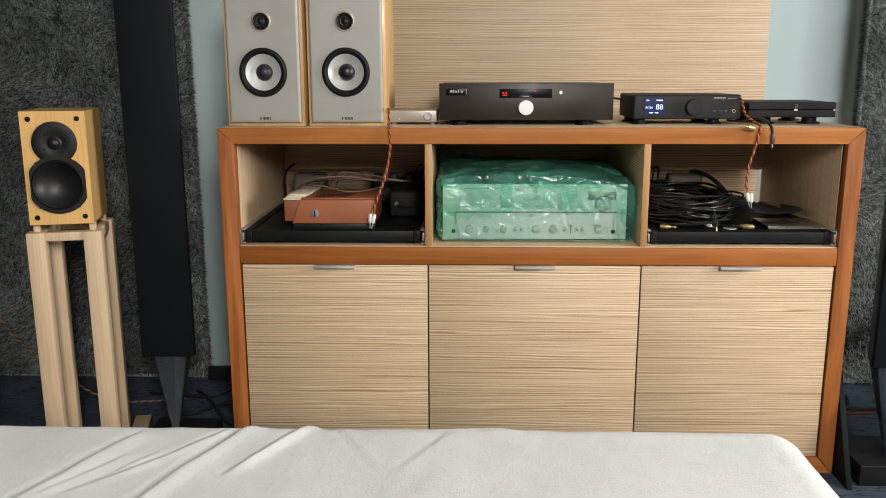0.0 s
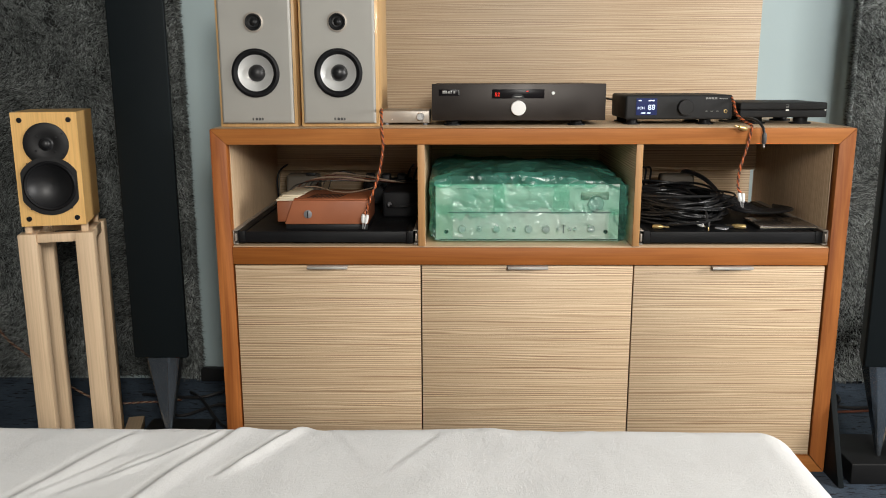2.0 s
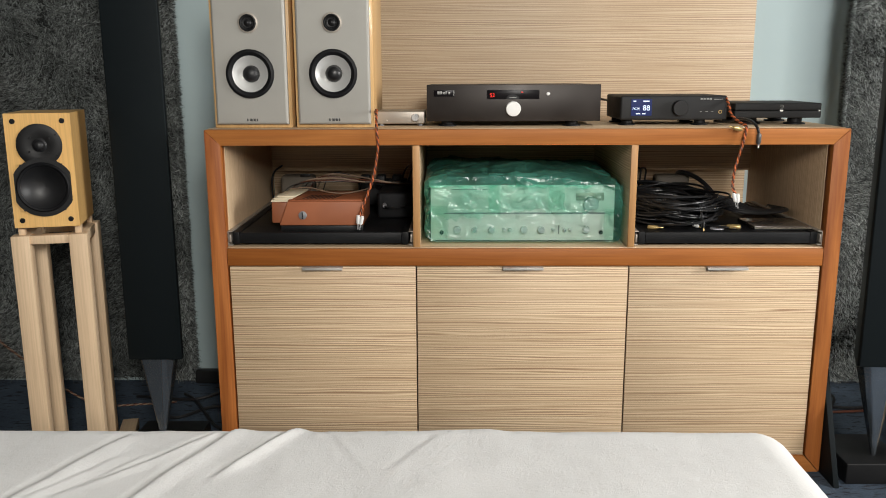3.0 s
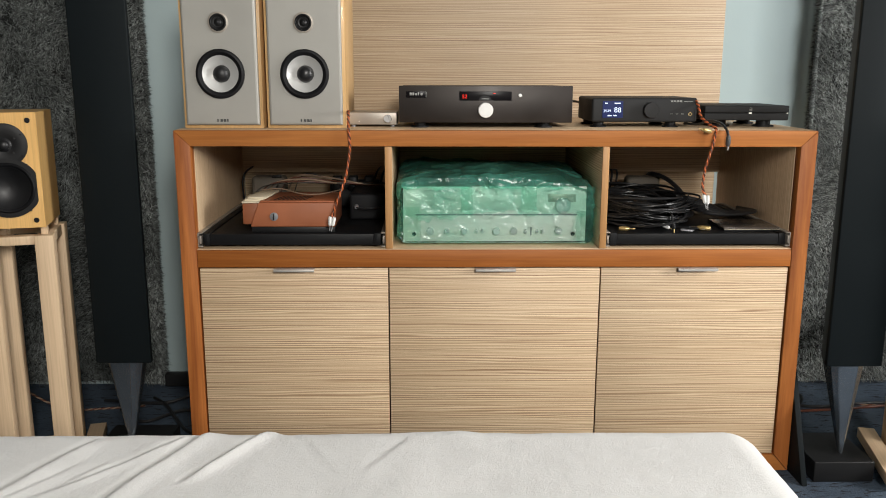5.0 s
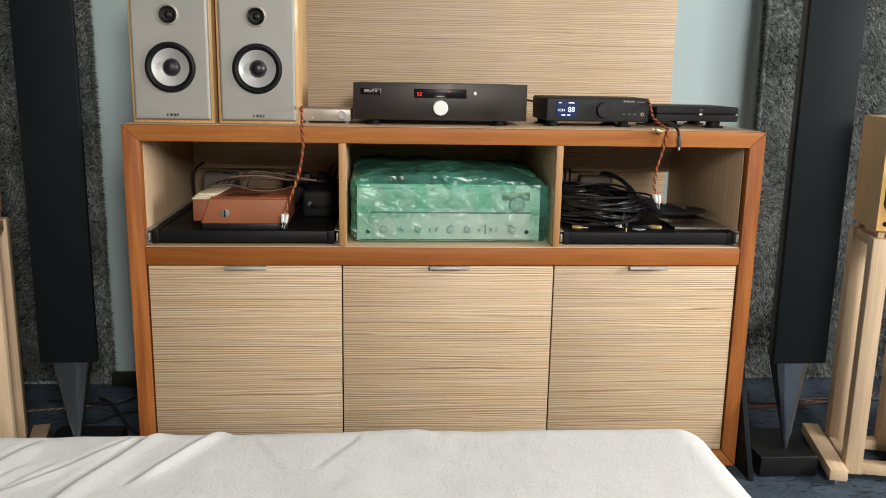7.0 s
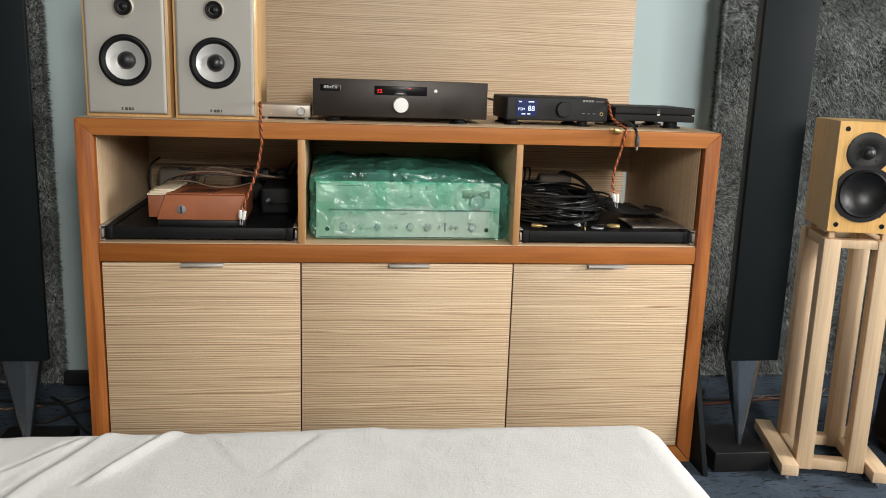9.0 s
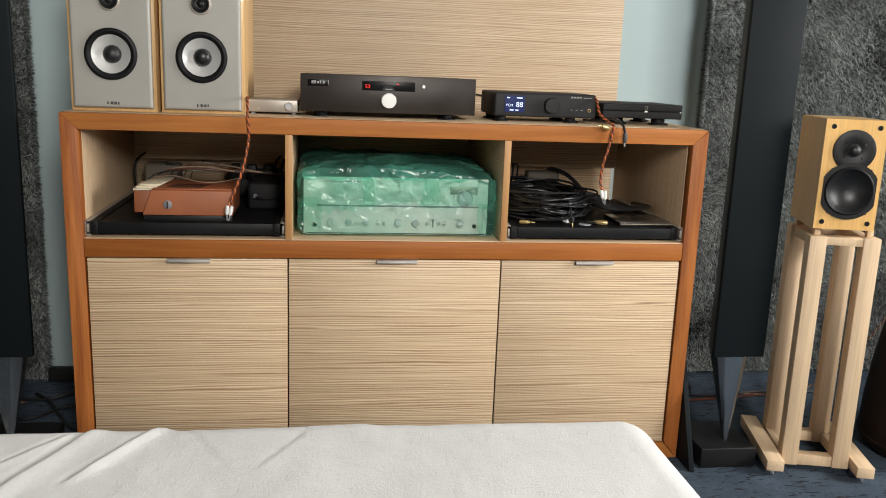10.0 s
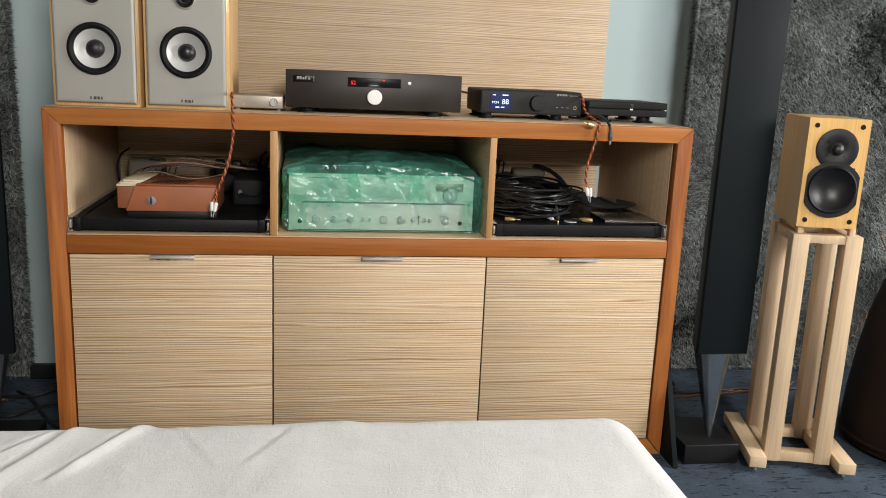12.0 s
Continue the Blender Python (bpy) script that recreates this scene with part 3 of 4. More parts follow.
# ---- loudspeakers on the cabinet ----
def grey_speaker(x, y):
    sp = thing("bookshelf_speaker", (x, y, TOP), "silver-fronted maple bookshelf speaker standing on the cabinet", "speaker", "silver bookshelf speakers")
    w, h, d = 0.0975, 0.372, 0.24
    part("cabinet", box(-w, w, 0.012, d, 0.0, h, 0.003), M_MAPLE2, sp, "light maple veneered cabinet")
    # baffle: a tapered tray of silver lacquer over a thin maple lip
    part("lip", box(-w, w, 0.004, 0.0115, 0.0, h, 0.003), M_MAPLE2, sp, "maple lip")
    bz = 0.132
    x0, x1, z0, z1 = -w + 0.008, w - 0.008, 0.009, h - 0.009
    part("baffle", holed_box(x0, x1, -0.010, 0.0038, z0, z1, 0, bz, 0.0555, 0.0135, 0.006), M_SILVER, sp, "silver-grey lacquered baffle", smooth=False)
    woofer = part("woofer", lathe([(0.0590, 0.0), (0.0590, 0.0042), (0.0565, 0.0058), (0.0525, 0.0068), (0.0485, 0.0052), (0.0455, 0.0022), (0.044, 0.0015)], 0, -0.0102, bz, 64), M_RUBBER, sp, "black rubber surround")
    part("cone", lathe([(0.0442, 0.0016), (0.036, -0.0040), (0.027, -0.0092), (0.0205, -0.0122)], 0, -0.0102, bz, 64), M_CONE, woofer, "silver metal cone")
    part("phase_plug", lathe([(0.0208, -0.0125), (0.0200, -0.006), (0.016, 0.0005), (0.009, 0.0045), (0.003, 0.0058), (0, 0.006)], 0, -0.0102, bz, 40), M_POLY, woofer, "black dust cap")
    tw = part("tweeter", lathe([(0.0245, 0.0), (0.0245, 0.002), (0.0215, 0.0035), (0.0205, 0.0035)], 0, -0.0102, bz + 0.121, 48), M_DULL, sp, "dull silver tweeter ring")
    part("dome", lathe([(0.0205, 0.0036), (0.018, 0.0046), (0.0155, 0.002), (0.0135, 0.0012), (0.012, 0.0040), (0.009, 0.0035), (0.006, 0.0062), (0.003, 0.0082), (0, 0.0087)], 0, -0.0102, bz + 0.121, 48), M_BLACK, tw, "black tweeter dome")
    for i, bw in enumerate((0.0035, 0.006, 0.006, 0.0035)):
        part("badge", box(-0.0135 + i * 0.008, -0.0135 + i * 0.008 + bw, -0.0108, -0.0098, 0.017, 0.0235, 0.0002), M_DARKLOGO, sp)
    return sp


grey_speaker(-0.6725, 0.062)
grey_speaker(-0.4685, 0.062)


# ---- small silver box, amplifier and converters on the cabinet top ----
def foot_ring(parent, x, y, z, r, h, name="foot"):
    f = part(name, lathe([(0, 0), (r * 1.5, 0), (r * 1.5, h * 0.22), (r, h * 0.3), (r, h), (0, h)], x, y, z, 28, "z"), M_RUBBER, parent, "black isolation foot")
    return f


wb = thing("small_silver_amplifier", (-0.31, 0.13, TOP), "small dull silver headphone amplifier with a round knob", "amplifier")
part("case", box(-0.062, 0.062, 0, 0.12, 0.005, 0.037, 0.003, 3), M_DULL, wb)
part("knob", lathe([(0.010, 0), (0.010, 0.007), (0.009, 0.0085), (0, 0.0085)], 0.038, 0.0, 0.021, 28), M_ALU, wb, "polished aluminium knob")
for fx in (-0.05, 0.05):
    for fy in (0.012, 0.105):
        part("foot", lathe([(0, 0), (0.006, 0), (0.005, 0.0052), (0, 0.0052)], fx, fy, 0, 16, "z"), M_GREYP, wb)
part("led", lathe([(0.0012, 0), (0.0012, 0.001), (0, 0.001)], -0.035, 0.0, 0.014, 10), M_LED, wb)

amp = thing("amplifier", (-0.024, 0.09, TOP), "dark brown-black integrated amplifier with a white volume knob", "amplifier")
part("case", box(-0.214, 0.214, 0.008, 0.32, 0.016, 0.102, 0.001), M_AMP, amp)
part("front_panel", box(-0.2175, 0.2175, 0, 0.0075, 0.0135, 0.104, 0.0012), M_AMP, amp, "dark brown anodised front")
part("display_window", box(-0.067, 0.064, -0.0012, 0.001, 0.068, 0.0905, 0.0004), M_SCREEN, amp, "black glass display")
part("display_hood", prism([(-0.018 + 0.016 * (1 - math.cos(math.pi * k / 10)), 0.0685 + 0.0115 * math.sin(math.pi * k / 10)) for k in range(11)], -0.002, -0.0011, "y", 0), M_DAC, amp, smooth=False)
part("hood_mark", box(-0.011, 0.007, -0.0026, -0.0019, 0.0712, 0.0732, 0.0001), M_LOGO, amp)
part("volume_knob", lathe([(0.0185, -0.001), (0.0185, 0.014), (0.0175, 0.0155), (0, 0.0158)], -0.001, 0, 0.0445, 48), M_WHITE, amp, "white volume knob")
part("power_button", lathe([(0.0042, -0.001), (0.0042, 0.003), (0.0035, 0.0038), (0, 0.004)], 0.0855, 0, 0.081, 24), M_WHITE, amp, "small white button")
part("badge", box(-0.200, -0.148, -0.0009, 0.001, 0.0745, 0.0905, 0.0003), M_SCREEN, amp, "black maker's badge")
for k, bw in enumerate((0.006, 0.005, 0.005, 0.003, 0.005)):
    part("badge_mark", box(-0.191 + k * 0.0068, -0.191 + k * 0.0068 + bw, -0.0016, -0.0008, 0.0805, 0.0805 + (0.007 if k in (0, 1, 3) else 0.005), 0.0001), M_LOGO, amp)
part("badge_bar", box(-0.1505, -0.149, -0.0016, -0.0008, 0.0765, 0.0895, 0.0001), M_LOGO, amp)
letters("52", 0.0130, pose(-0.0600, -0.0014, 0.0735, 90, 0, 0), M_RED, amp, "display_digits")
part("indicator", box(0.018, 0.024, -0.0018, -0.0011, 0.0845, 0.0860, 0.0001), M_RED, amp)
for fx, fy in ((-0.166, 0.035), (0.150, 0.035), (-0.166, 0.27), (0.150, 0.27)):
    foot_ring(amp, fx, fy, 0, 0.0155, 0.0165)


def rounded_bar(w, d, z0, z1, r):
    return box(-w, w, 0, d, z0, z1, r, 4)


dac = thing("headphone_dac", (0.384, 0.12, TOP), "black headphone converter with a blue display and round knob", "audio converter")
part("case", rounded_bar(0.135, 0.2, 0.0135, 0.0745, 0.006), M_DAC, dac, "black anodised case")
part("display", box(-0.108, -0.056, -0.0016, 0.001, 0.0245, 0.0665, 0.0004), M_LCD, dac, "blue backlit display")
letters("88", 0.0185, pose(-0.0790, -0.0018, 0.038, 90, 0, 0), M_BLUEW, dac, "display_digits")
letters("PCM", 0.0090, pose(-0.1050, -0.0018, 0.0390, 90, 0, 0), M_BLUEW, dac, "display_letters")
for x0, x1, z0 in ((-0.103, -0.096, 0.0595), (-0.078, -0.063, 0.0595), (-0.095, -0.085, 0.0285), (-0.080, -0.072, 0.0285)):
    part("display_bar", box(x0, x1, -0.0022, -0.0015, z0, z0 + 0.0028, 0.0001), M_BLUEW, dac)
part("knob", lathe([(0.0195, -0.001), (0.0195, 0.016), (0.0183, 0.0175), (0, 0.0178)], 0.014, 0, 0.044, 40), M_BLACK, dac, "black knob")
for k, (x0, bw) in enumerate(((0.066, 0.006), (0.0735, 0.006), (0.081, 0.006), (0.0885, 0.006), (0.100, 0.022))):
    part("badge_mark", box(x0, x0 + bw, -0.0008, 0.0005, 0.064 if k < 4 else 0.0645, 0.0685 if k < 4 else 0.066, 0.0002), M_LOGO, dac)
for x0 in (0.066, 0.080, 0.094):
    part("button_mark", box(x0, x0 + 0.006, -0.0008, 0.0005, 0.0335, 0.0350, 0.0002), M_LOGO, dac)
part("headphone_socket", lathe([(0.0046, -0.001), (0.0046, 0.0015), (0.0034, 0.0016), (0.003, 0.0005), (0.0028, 0.0004)], 0.117, 0, 0.034, 24), M_GOLD, dac, "gold headphone socket")
for fx, fy in ((-0.112, 0.03), (0.075, 0.03), (-0.112, 0.165), (0.075, 0.165)):
    foot_ring(dac, fx, fy, 0, 0.014, 0.0138)

bx = thing("slim_network_player", (0.655, 0.14, TOP), "slim black metal audio box on soft feet", "audio player")
part("lower_shell", box(-0.11, 0.11, 0, 0.2, 0.017, 0.0355, 0.003, 3), M_DAC, bx)
part("upper_shell", box(-0.11, 0.11, 0, 0.2, 0.0362, 0.0545, 0.003, 3), M_DAC, bx)
part("badge", merge(box(0.005, 0.0125, -0.0006, 0.001, 0.0485, 0.0495, 0.0001), box(0.0115, 0.0125, -0.0006, 0.001, 0.0415, 0.0485, 0.0001), box(0.005, 0.0115, -0.0006, 0.001, 0.0445, 0.0455, 0.0001), box(0.005, 0.0115, -0.0006, 0.001, 0.0412, 0.0422, 0.0001)), M_LOGO, bx)
part("status_light", box(0.005, 0.0125, -0.0008, 0.001, 0.0335, 0.0375, 0.0002), M_LED, bx, "white status light")
part("side_light", box(0.1035, 0.1065, -0.0008, 0.001, 0.034, 0.037, 0.0002), M_LED, bx)
for fx, fy in ((-0.06, 0.035), (0.055, 0.03), (-0.06, 0.17), (0.055, 0.17)):
    foot_ring(bx, fx, fy, 0, 0.018, 0.0175)


# ---- loudspeakers on timber stands ----
def ring_plate(outline, cx, cz, r, y0, y1):
    """A flat frame with the outline given and a round hole, proud from y1 to y0."""
    bm = bmesh.new()
    of, ob_, inf, inb = [], [], [], []
    for x, z in outline:
        a = math.atan2(z - cz, x - cx)
        of.append(bm.verts.new((x, y0, z)))
        ob_.append(bm.verts.new((x, y1, z)))
        inf.append(bm.verts.new((cx + r * math.cos(a), y0, cz + r * math.sin(a))))
        inb.append(bm.verts.new((cx + r * math.cos(a), y1, cz + r * math.sin(a))))
    n = len(outline)
    for i in range(n):
        j = (i + 1) % n
        bm.faces.new((of[i], of[j], inf[j], inf[i]))
        bm.faces.new((ob_[j], ob_[i], of[i], of[j]))
        bm.faces.new((inf[i], inf[j], inb[j], inb[i]))
    bmesh.ops.recalc_face_normals(bm, faces=bm.faces[:])
    return bm


def small_speaker(at, yaw, label):
    sp = thing("monitor_speaker", at, label, "speaker", "honey maple speakers", yaw=yaw)
    w, h, d = 0.0735, 0.274, 0.195
    zt, zw = 0.1985, 0.0975
    part("cabinet", holed_box(-w, w, 0.0, d, 0.0, h, 0, zw, 0.058, 0.04, 0), M_MAPLE, sp, "honey maple veneered cabinet", smooth=False)
    tw = part("tweeter_plate", lathe([(0.0512, 0), (0.0512, 0.003), (0.049, 0.0042), (0.026, 0.0040), (0.0195, 0.0014), (0.0165, 0.0008), (0, 0.0008)], 0, 0.0, zt, 56), M_BLACK, sp, "black tweeter plate")
    part("dome", lathe([(0.0168, 0.0009), (0.0155, 0.0026), (0.0132, 0.0035), (0.0125, 0.006), (0.009, 0.0108), (0.004, 0.0128), (0, 0.013)], 0, 0, zt, 40), M_POLY, tw, "glossy black dome")
    for k in range(4):
        a = radians(40 + 90 * k)
        part("screw", lathe([(0.0027, 0.003), (0.0027, 0.0056), (0.0018, 0.0062), (0, 0.0062)], 0.030 * math.cos(a), 0, zt + 0.024 * math.sin(a), 10), M_BLACK, tw)
        b = radians(33 + 90 * k if k % 2 == 0 else 57 + 90 * k)
        part("screw", lathe([(0.0024, 0.003), (0.0024, 0.0050), (0, 0.0052)], 0.0455 * math.cos(b), 0, zt + 0.0455 * math.sin(b), 8), M_RUBBER, tw)
    # woofer basket: a round frame with two flat flanks
    rim = []
    for k in range(64):
        a = 2 * math.pi * k / 64
        rim.append((max(-0.063, min(0.063, 0.0720 * math.cos(a))), zw + 0.0720 * math.sin(a) * 0.985))
    clean = [p for i, p in enumerate(rim) if i == 0 or (abs(p[0] - rim[i - 1][0]) + abs(p[1] - rim[i - 1][1])) > 1e-5]
    wo = part("woofer", ring_plate(clean, 0, zw, 0.056, -0.0045, -0.0002), M_BLACK, sp, "black woofer basket with flat flanks")
    part("surround", lathe([(0.0605, 0.0044), (0.0595, 0.0066), (0.0565, 0.0088), (0.0535, 0.0072), (0.051, 0.005)], 0, 0, zw, 64), M_RUBBER, wo, "rubber surround")
    part("cone", lathe([(0.0512, 0.0040), (0.046, -0.002), (0.036, -0.0090), (0.026, -0.0140), (0.014, -0.0175), (0, -0.0185)], 0, 0, zw, 64), M_POLY, wo, "satin black cone")
    for sx in (-1, 1):
        for sz in (-1, 1):
            part("screw", lathe([(0.0024, 0.0044), (0.0024, 0.0058), (0, 0.006)], sx * 0.0455, 0, zw + sz * 0.0545, 10), M_BLACK, wo)
            part("grille_socket", lathe([(0.0062, -0.001), (0.0062, 0.0012), (0.0040, 0.0014), (0.0034, 0.0002), (0, 0.0002)], sx * 0.0545, 0, 0.2555 if sz > 0 else 0.0180, 20), M_RUBBER, sp, "black grille socket")
    return sp


def timber_stand(at, yaw, label):
    st = thing("speaker_stand", at, label, "speaker stand", "timber speaker stands", yaw=yaw)
    lx, ly, t = 0.0655, 0.0815, 0.021
    ztop = 0.643
    for sx in (-1, 1):
        part("foot_bar", box(sx * 0.114 - 0.022, sx * 0.114 + 0.022, -0.151, 0.151, 0.017, 0.047, 0.002), M_BIRCHY, st, "pale birch foot bar")
        for fy in (-0.13, 0.13):
            part("spike", lathe([(0, 0), (0.004, 0.001), (0.006, 0.0172), (0, 0.0172)], sx * 0.114, fy, 0, 14, "z"), M_ALU, st)
        for sy in (-1, 1):
            z0 = 0.017
            part("leg", merge(box(sx * lx - t, sx * lx + t, sy * ly - t, sy * ly + t, z0, ztop, 0.0016)), M_BIRCH, st, "square pale birch leg")
            part("peg", box(sx * (lx - 0.001) - 0.0075, sx * (lx - 0.001) + 0.0075, sy * (ly - 0.008) - 0.009, sy * (ly - 0.008) + 0.009, ztop, 0.6635, 0.001), M_BIRCH, st)
    for sx in (-1, 1):
        part("side_rail", box(sx * (lx + t) - (0.019 if sx > 0 else -0.0004) - 0.0, sx * (lx + t) - (0.0004 if sx > 0 else -0.019), -ly + t + 0.0003, ly - t - 0.0003, 0.017, 0.047, 0.001), M_BIRCHY, st)
        part("top_side_rail", box(sx * lx - 0.014, sx * lx + 0.014, -ly + t + 0.0003, ly - t - 0.0003, 0.616, ztop - 0.001, 0.001), M_BIRCHY, st)
    for sy in (-1, 1):
        part("cross_rail", box(-lx + t + 0.0003, lx - t - 0.0003, sy * ly - 0.016, sy * ly + 0.016, 0.017, 0.045, 0.001), M_BIRCH, st)
        part("top_cross_rail", box(-lx + t + 0.0003, lx - t - 0.0003, sy * ly - 0.016, sy * ly + 0.016, 0.621, ztop - 0.001, 0.001), M_BIRCH, st)
    return st


def on_stand(cx, cy, yaw, aside):
    timber_stand((cx + aside, cy, 0), yaw, "tall pale birch speaker stand with four square legs")
    m = pose(cx, cy, 0.6638, 0, 0, yaw) @ pose(0, -0.1025, 0)
    small_speaker(m.translation, yaw, "honey maple two-way speaker with black drivers on a birch stand")


on_stand(-1.188, 0.055, 14, 0.0)
on_stand(1.1365, -0.006, -14, 0.012)


# ---- slim black column loudspeakers ----
def column_speaker(cx, cy, yaw, label, side=0.088, low=0.292):
    col = thing("column_speaker", (cx, cy, 0), label, "speaker", "slim column speakers", yaw=yaw)
    part("column", prism([(-0.071, 0.0), (0.071, 0.0), (0.071, 0.012), (0.046, 0.085), (-0.046, 0.085), (-0.071, 0.012)], low, 1.62, "z", 0.003, 3), M_TOWER, col, "black lacquered column")
    # inverted pyramid foot of polished metal
    bm = bmesh.new()
    up = [bm.verts.new(c) for c in ((-0.050, 0.022, low - 0.0005), (-0.038, 0.006, low - 0.0005), (0.014, 0.006, low - 0.0005), (0.040, 0.028, low - 0.0005), (0.040, 0.07, low - 0.0005), (-0.050, 0.07, low - 0.0005))]
    lo = [bm.verts.new(c) for c in ((-0.006, 0.018, 0.056), (-0.004, 0.016, 0.056), (0.001, 0.016, 0.056), (0.003, 0.019, 0.056), (0.003, 0.028, 0.056), (-0.006, 0.028, 0.056))]
    bm.faces.new(up)
    bm.faces.new(lo[::-1])
    for i in range(6):
        bm.faces.new((up[i], up[(i + 1) % 6], lo[(i + 1) % 6], lo[i]))
    bmesh.ops.recalc_face_normals(bm, faces=bm.faces[:])
    bmesh.ops.bevel(bm, geom=bm.edges[:], offset=0.0012, segments=2, affect="EDGES")
    part("pyramid_foot", bm, M_FOOT, col, "polished metal inverted pyramid foot")
    part("base_block", box(-0.092, side, -0.032, 0.15, 0.0, 0.056, 0.003, 3), M_BLACK, col, "black base block")
    return col


column_speaker(-0.9590, 0.045, 0, "tall slim black column speaker on a polished pyramid foot")
column_speaker(0.9135, -0.032, 0, "tall slim black column speaker on a polished pyramid foot", 0.064, 0.302)


# ---- bed with a white sheet ----
def bed():
    b = thing("bed", (-0.482, -1.822, 0), "low bed with a creased white fitted sheet", "bed")
    hx, hy, top = 0.815, 1.005, 0.5
    part("bed_base", box(-hx + 0.03, hx - 0.03, -hy + 0.03, hy - 0.03, 0.03, 0.245, 0.01, 3), M_DIVAN, b, "grey cloth bed base")
    for sx in (-1, 1):
        for sy in (-1, 1):
            part("foot", lathe([(0, 0), (0.025, 0), (0.03, 0.03), (0, 0.03)], sx * 0.7, sy * 0.9, 0, 20, "z"), M_BLACK, b)
    # folds: (x0, y0, x1, y1, height, width) in the room's plan
    folds = [(-0.584, -1.071, -0.501, -0.858, 0.0048, 0.013), (-0.473, -0.966, -0.405, -0.837, 0.0060, 0.009), (-0.740, -1.078, -0.664, -0.903, 0.0042, 0.014),
             (-0.708, -1.057, -0.653, -0.965, 0.0012, 0.007), (-0.675, -1.047, -0.616, -0.957, 0.0010, 0.007), (-0.633, -1.004, -0.531, -0.875, 0.0022, 0.008),
             (-0.30, -0.96, -0.362, -0.85, 0.0007, 0.014), (-0.245, -0.965, -0.20, -0.88, 0.0010, 0.012), (-0.29, -0.81, -0.12, -0.845, 0.0045, 0.02)]
    nx, ny = 420, 330
    bm = bmesh.new()
    r = 0.05
    rows = []

    xs = [-hx + 2 * hx * i / nx for i in range(nx + 1)]
    ys = [-hy + (2 * hy) * (1 - (1 - j / ny) ** 1.9) for j in range(ny + 1)]
    for y in ys:
        row = []
        for x in xs:
            wx, wy = x - 0.482, y - 1.822
            ex, ey = max(0.0, abs(x) - (hx - r * 1.15)), max(0.0, abs(y) - (hy - r * 1.15))
            e = math.hypot(ex, ey)
            f = min(1.0, e / (r * 1.15))
            z = top - r * (1 - math.sqrt(max(0.0, 1 - f * f)))
            px, py = x, y
            if e > r * 1.15:
                k = r * 1.15 / e
                px, py = math.copysign(hx - r * 1.15 + ex * k, x), math.copysign(hy - r * 1.15 + ey * k, y)
            z += 0.0025 * noise.noise(Vector((wx * 7, wy * 7, 0))) + 0.0008 * noise.noise(Vector((wx * 24, wy * 20, 3))) + 0.0003 * noise.noise(Vector((wx * 60, wy * 60, 5)))
            if wy > -1.3:
                for x0, y0, x1, y1, hgt, wid in folds:
                    ax, ay = x1 - x0, y1 - y0
                    L = ax * ax + ay * ay
                    t = ((wx - x0) * ax + (wy - y0) * ay) / L
                    if -0.4 < t < 1.5:
                        dist = ((wx - x0) * ay - (wy - y0) * ax) / math.sqrt(L) + 0.008 * noise.noise(Vector((wx * 9, wy * 9, hgt * 900)))
                        along = max(0.0, 1 - max(0, -t) / 0.4) * max(0.0, 1 - max(0, t - 1) / 0.22)
                        q = dist / wid
                        ridge = math.exp(-(q / 0.4) ** 2) if q < 0 else math.exp(-(q / 1.5) ** 2)
                        z += hgt * along * (ridge - 0.55 * math.exp(-((q + 0.95) / 0.5) ** 2))
            row.append(bm.verts.new((px, py, z)))
        rows.append(row)
    for a, c in zip(rows, rows[1:]):
        for i in range(nx):
            bm.faces.new((a[i], a[i + 1], c[i + 1], c[i]))
    # skirts down the sides
    loop = rows[0][:] + [rw[-1] for rw in rows[1:]] + rows[-1][-2::-1] + [rw[0] for rw in rows[-2:0:-1]]
    low = [bm.verts.new((v.co.x * 0.995, v.co.y * 0.995, 0.25 + 0.006 * noise.noise(v.co * 6))) for v in loop]
    n = len(loop)
    for i in range(n):
        bm.faces.new((loop[i], low[i], low[(i + 1) % n], loop[(i + 1) % n]))
    bmesh.ops.recalc_face_normals(bm, faces=bm.faces[:])
    me_ob = part("sheet", bm, M_SHEET, b, "creased white jersey sheet", smooth=False)
    me_ob.data.shade_smooth()
    return b


bed()


# ---- silver receiver wrapped in green film, middle niche ----
NF = 0.6032
rc = thing("receiver", (0.0, 0.062, NF), "silver stereo receiver with a row of knobs inside green film", "receiver")
part("case", box(-0.215, 0.215, 0.010, 0.33, 0.008, 0.138, 0.002), M_TAUPE, rc, "dark metal case")
part("front_panel", box(-0.2325, 0.2325, 0.0, 0.0095, 0.006, 0.147, 0.0015), M_RECV, rc, "brushed silver front")
part("tuner_scale", box(-0.19, 0.12, -0.0012, 0.001, 0.088, 0.128, 0.0005), M_RECV, rc, "pale tuner scale")
part("scale_bar", box(-0.2, 0.21, -0.0016, 0.0006, 0.0735, 0.0775, 0.0003), M_GREYP, rc)
part("upper_line", box(-0.18, -0.09, -0.0016, 0.0006, 0.1355, 0.137, 0.0002), M_GREYP, rc)
part("dial_plate", box(0.135, 0.205, -0.0014, 0.001, 0.108, 0.128, 0.0005), M_DULL, rc, "grey dial plate")
part("tuning_knob", lathe([(0.0195, -0.001), (0.0195, 0.014), (0.018, 0.016), (0, 0.0162)], 0.172, 0, 0.1, 36), M_ALU, rc, "large aluminium tuning knob")
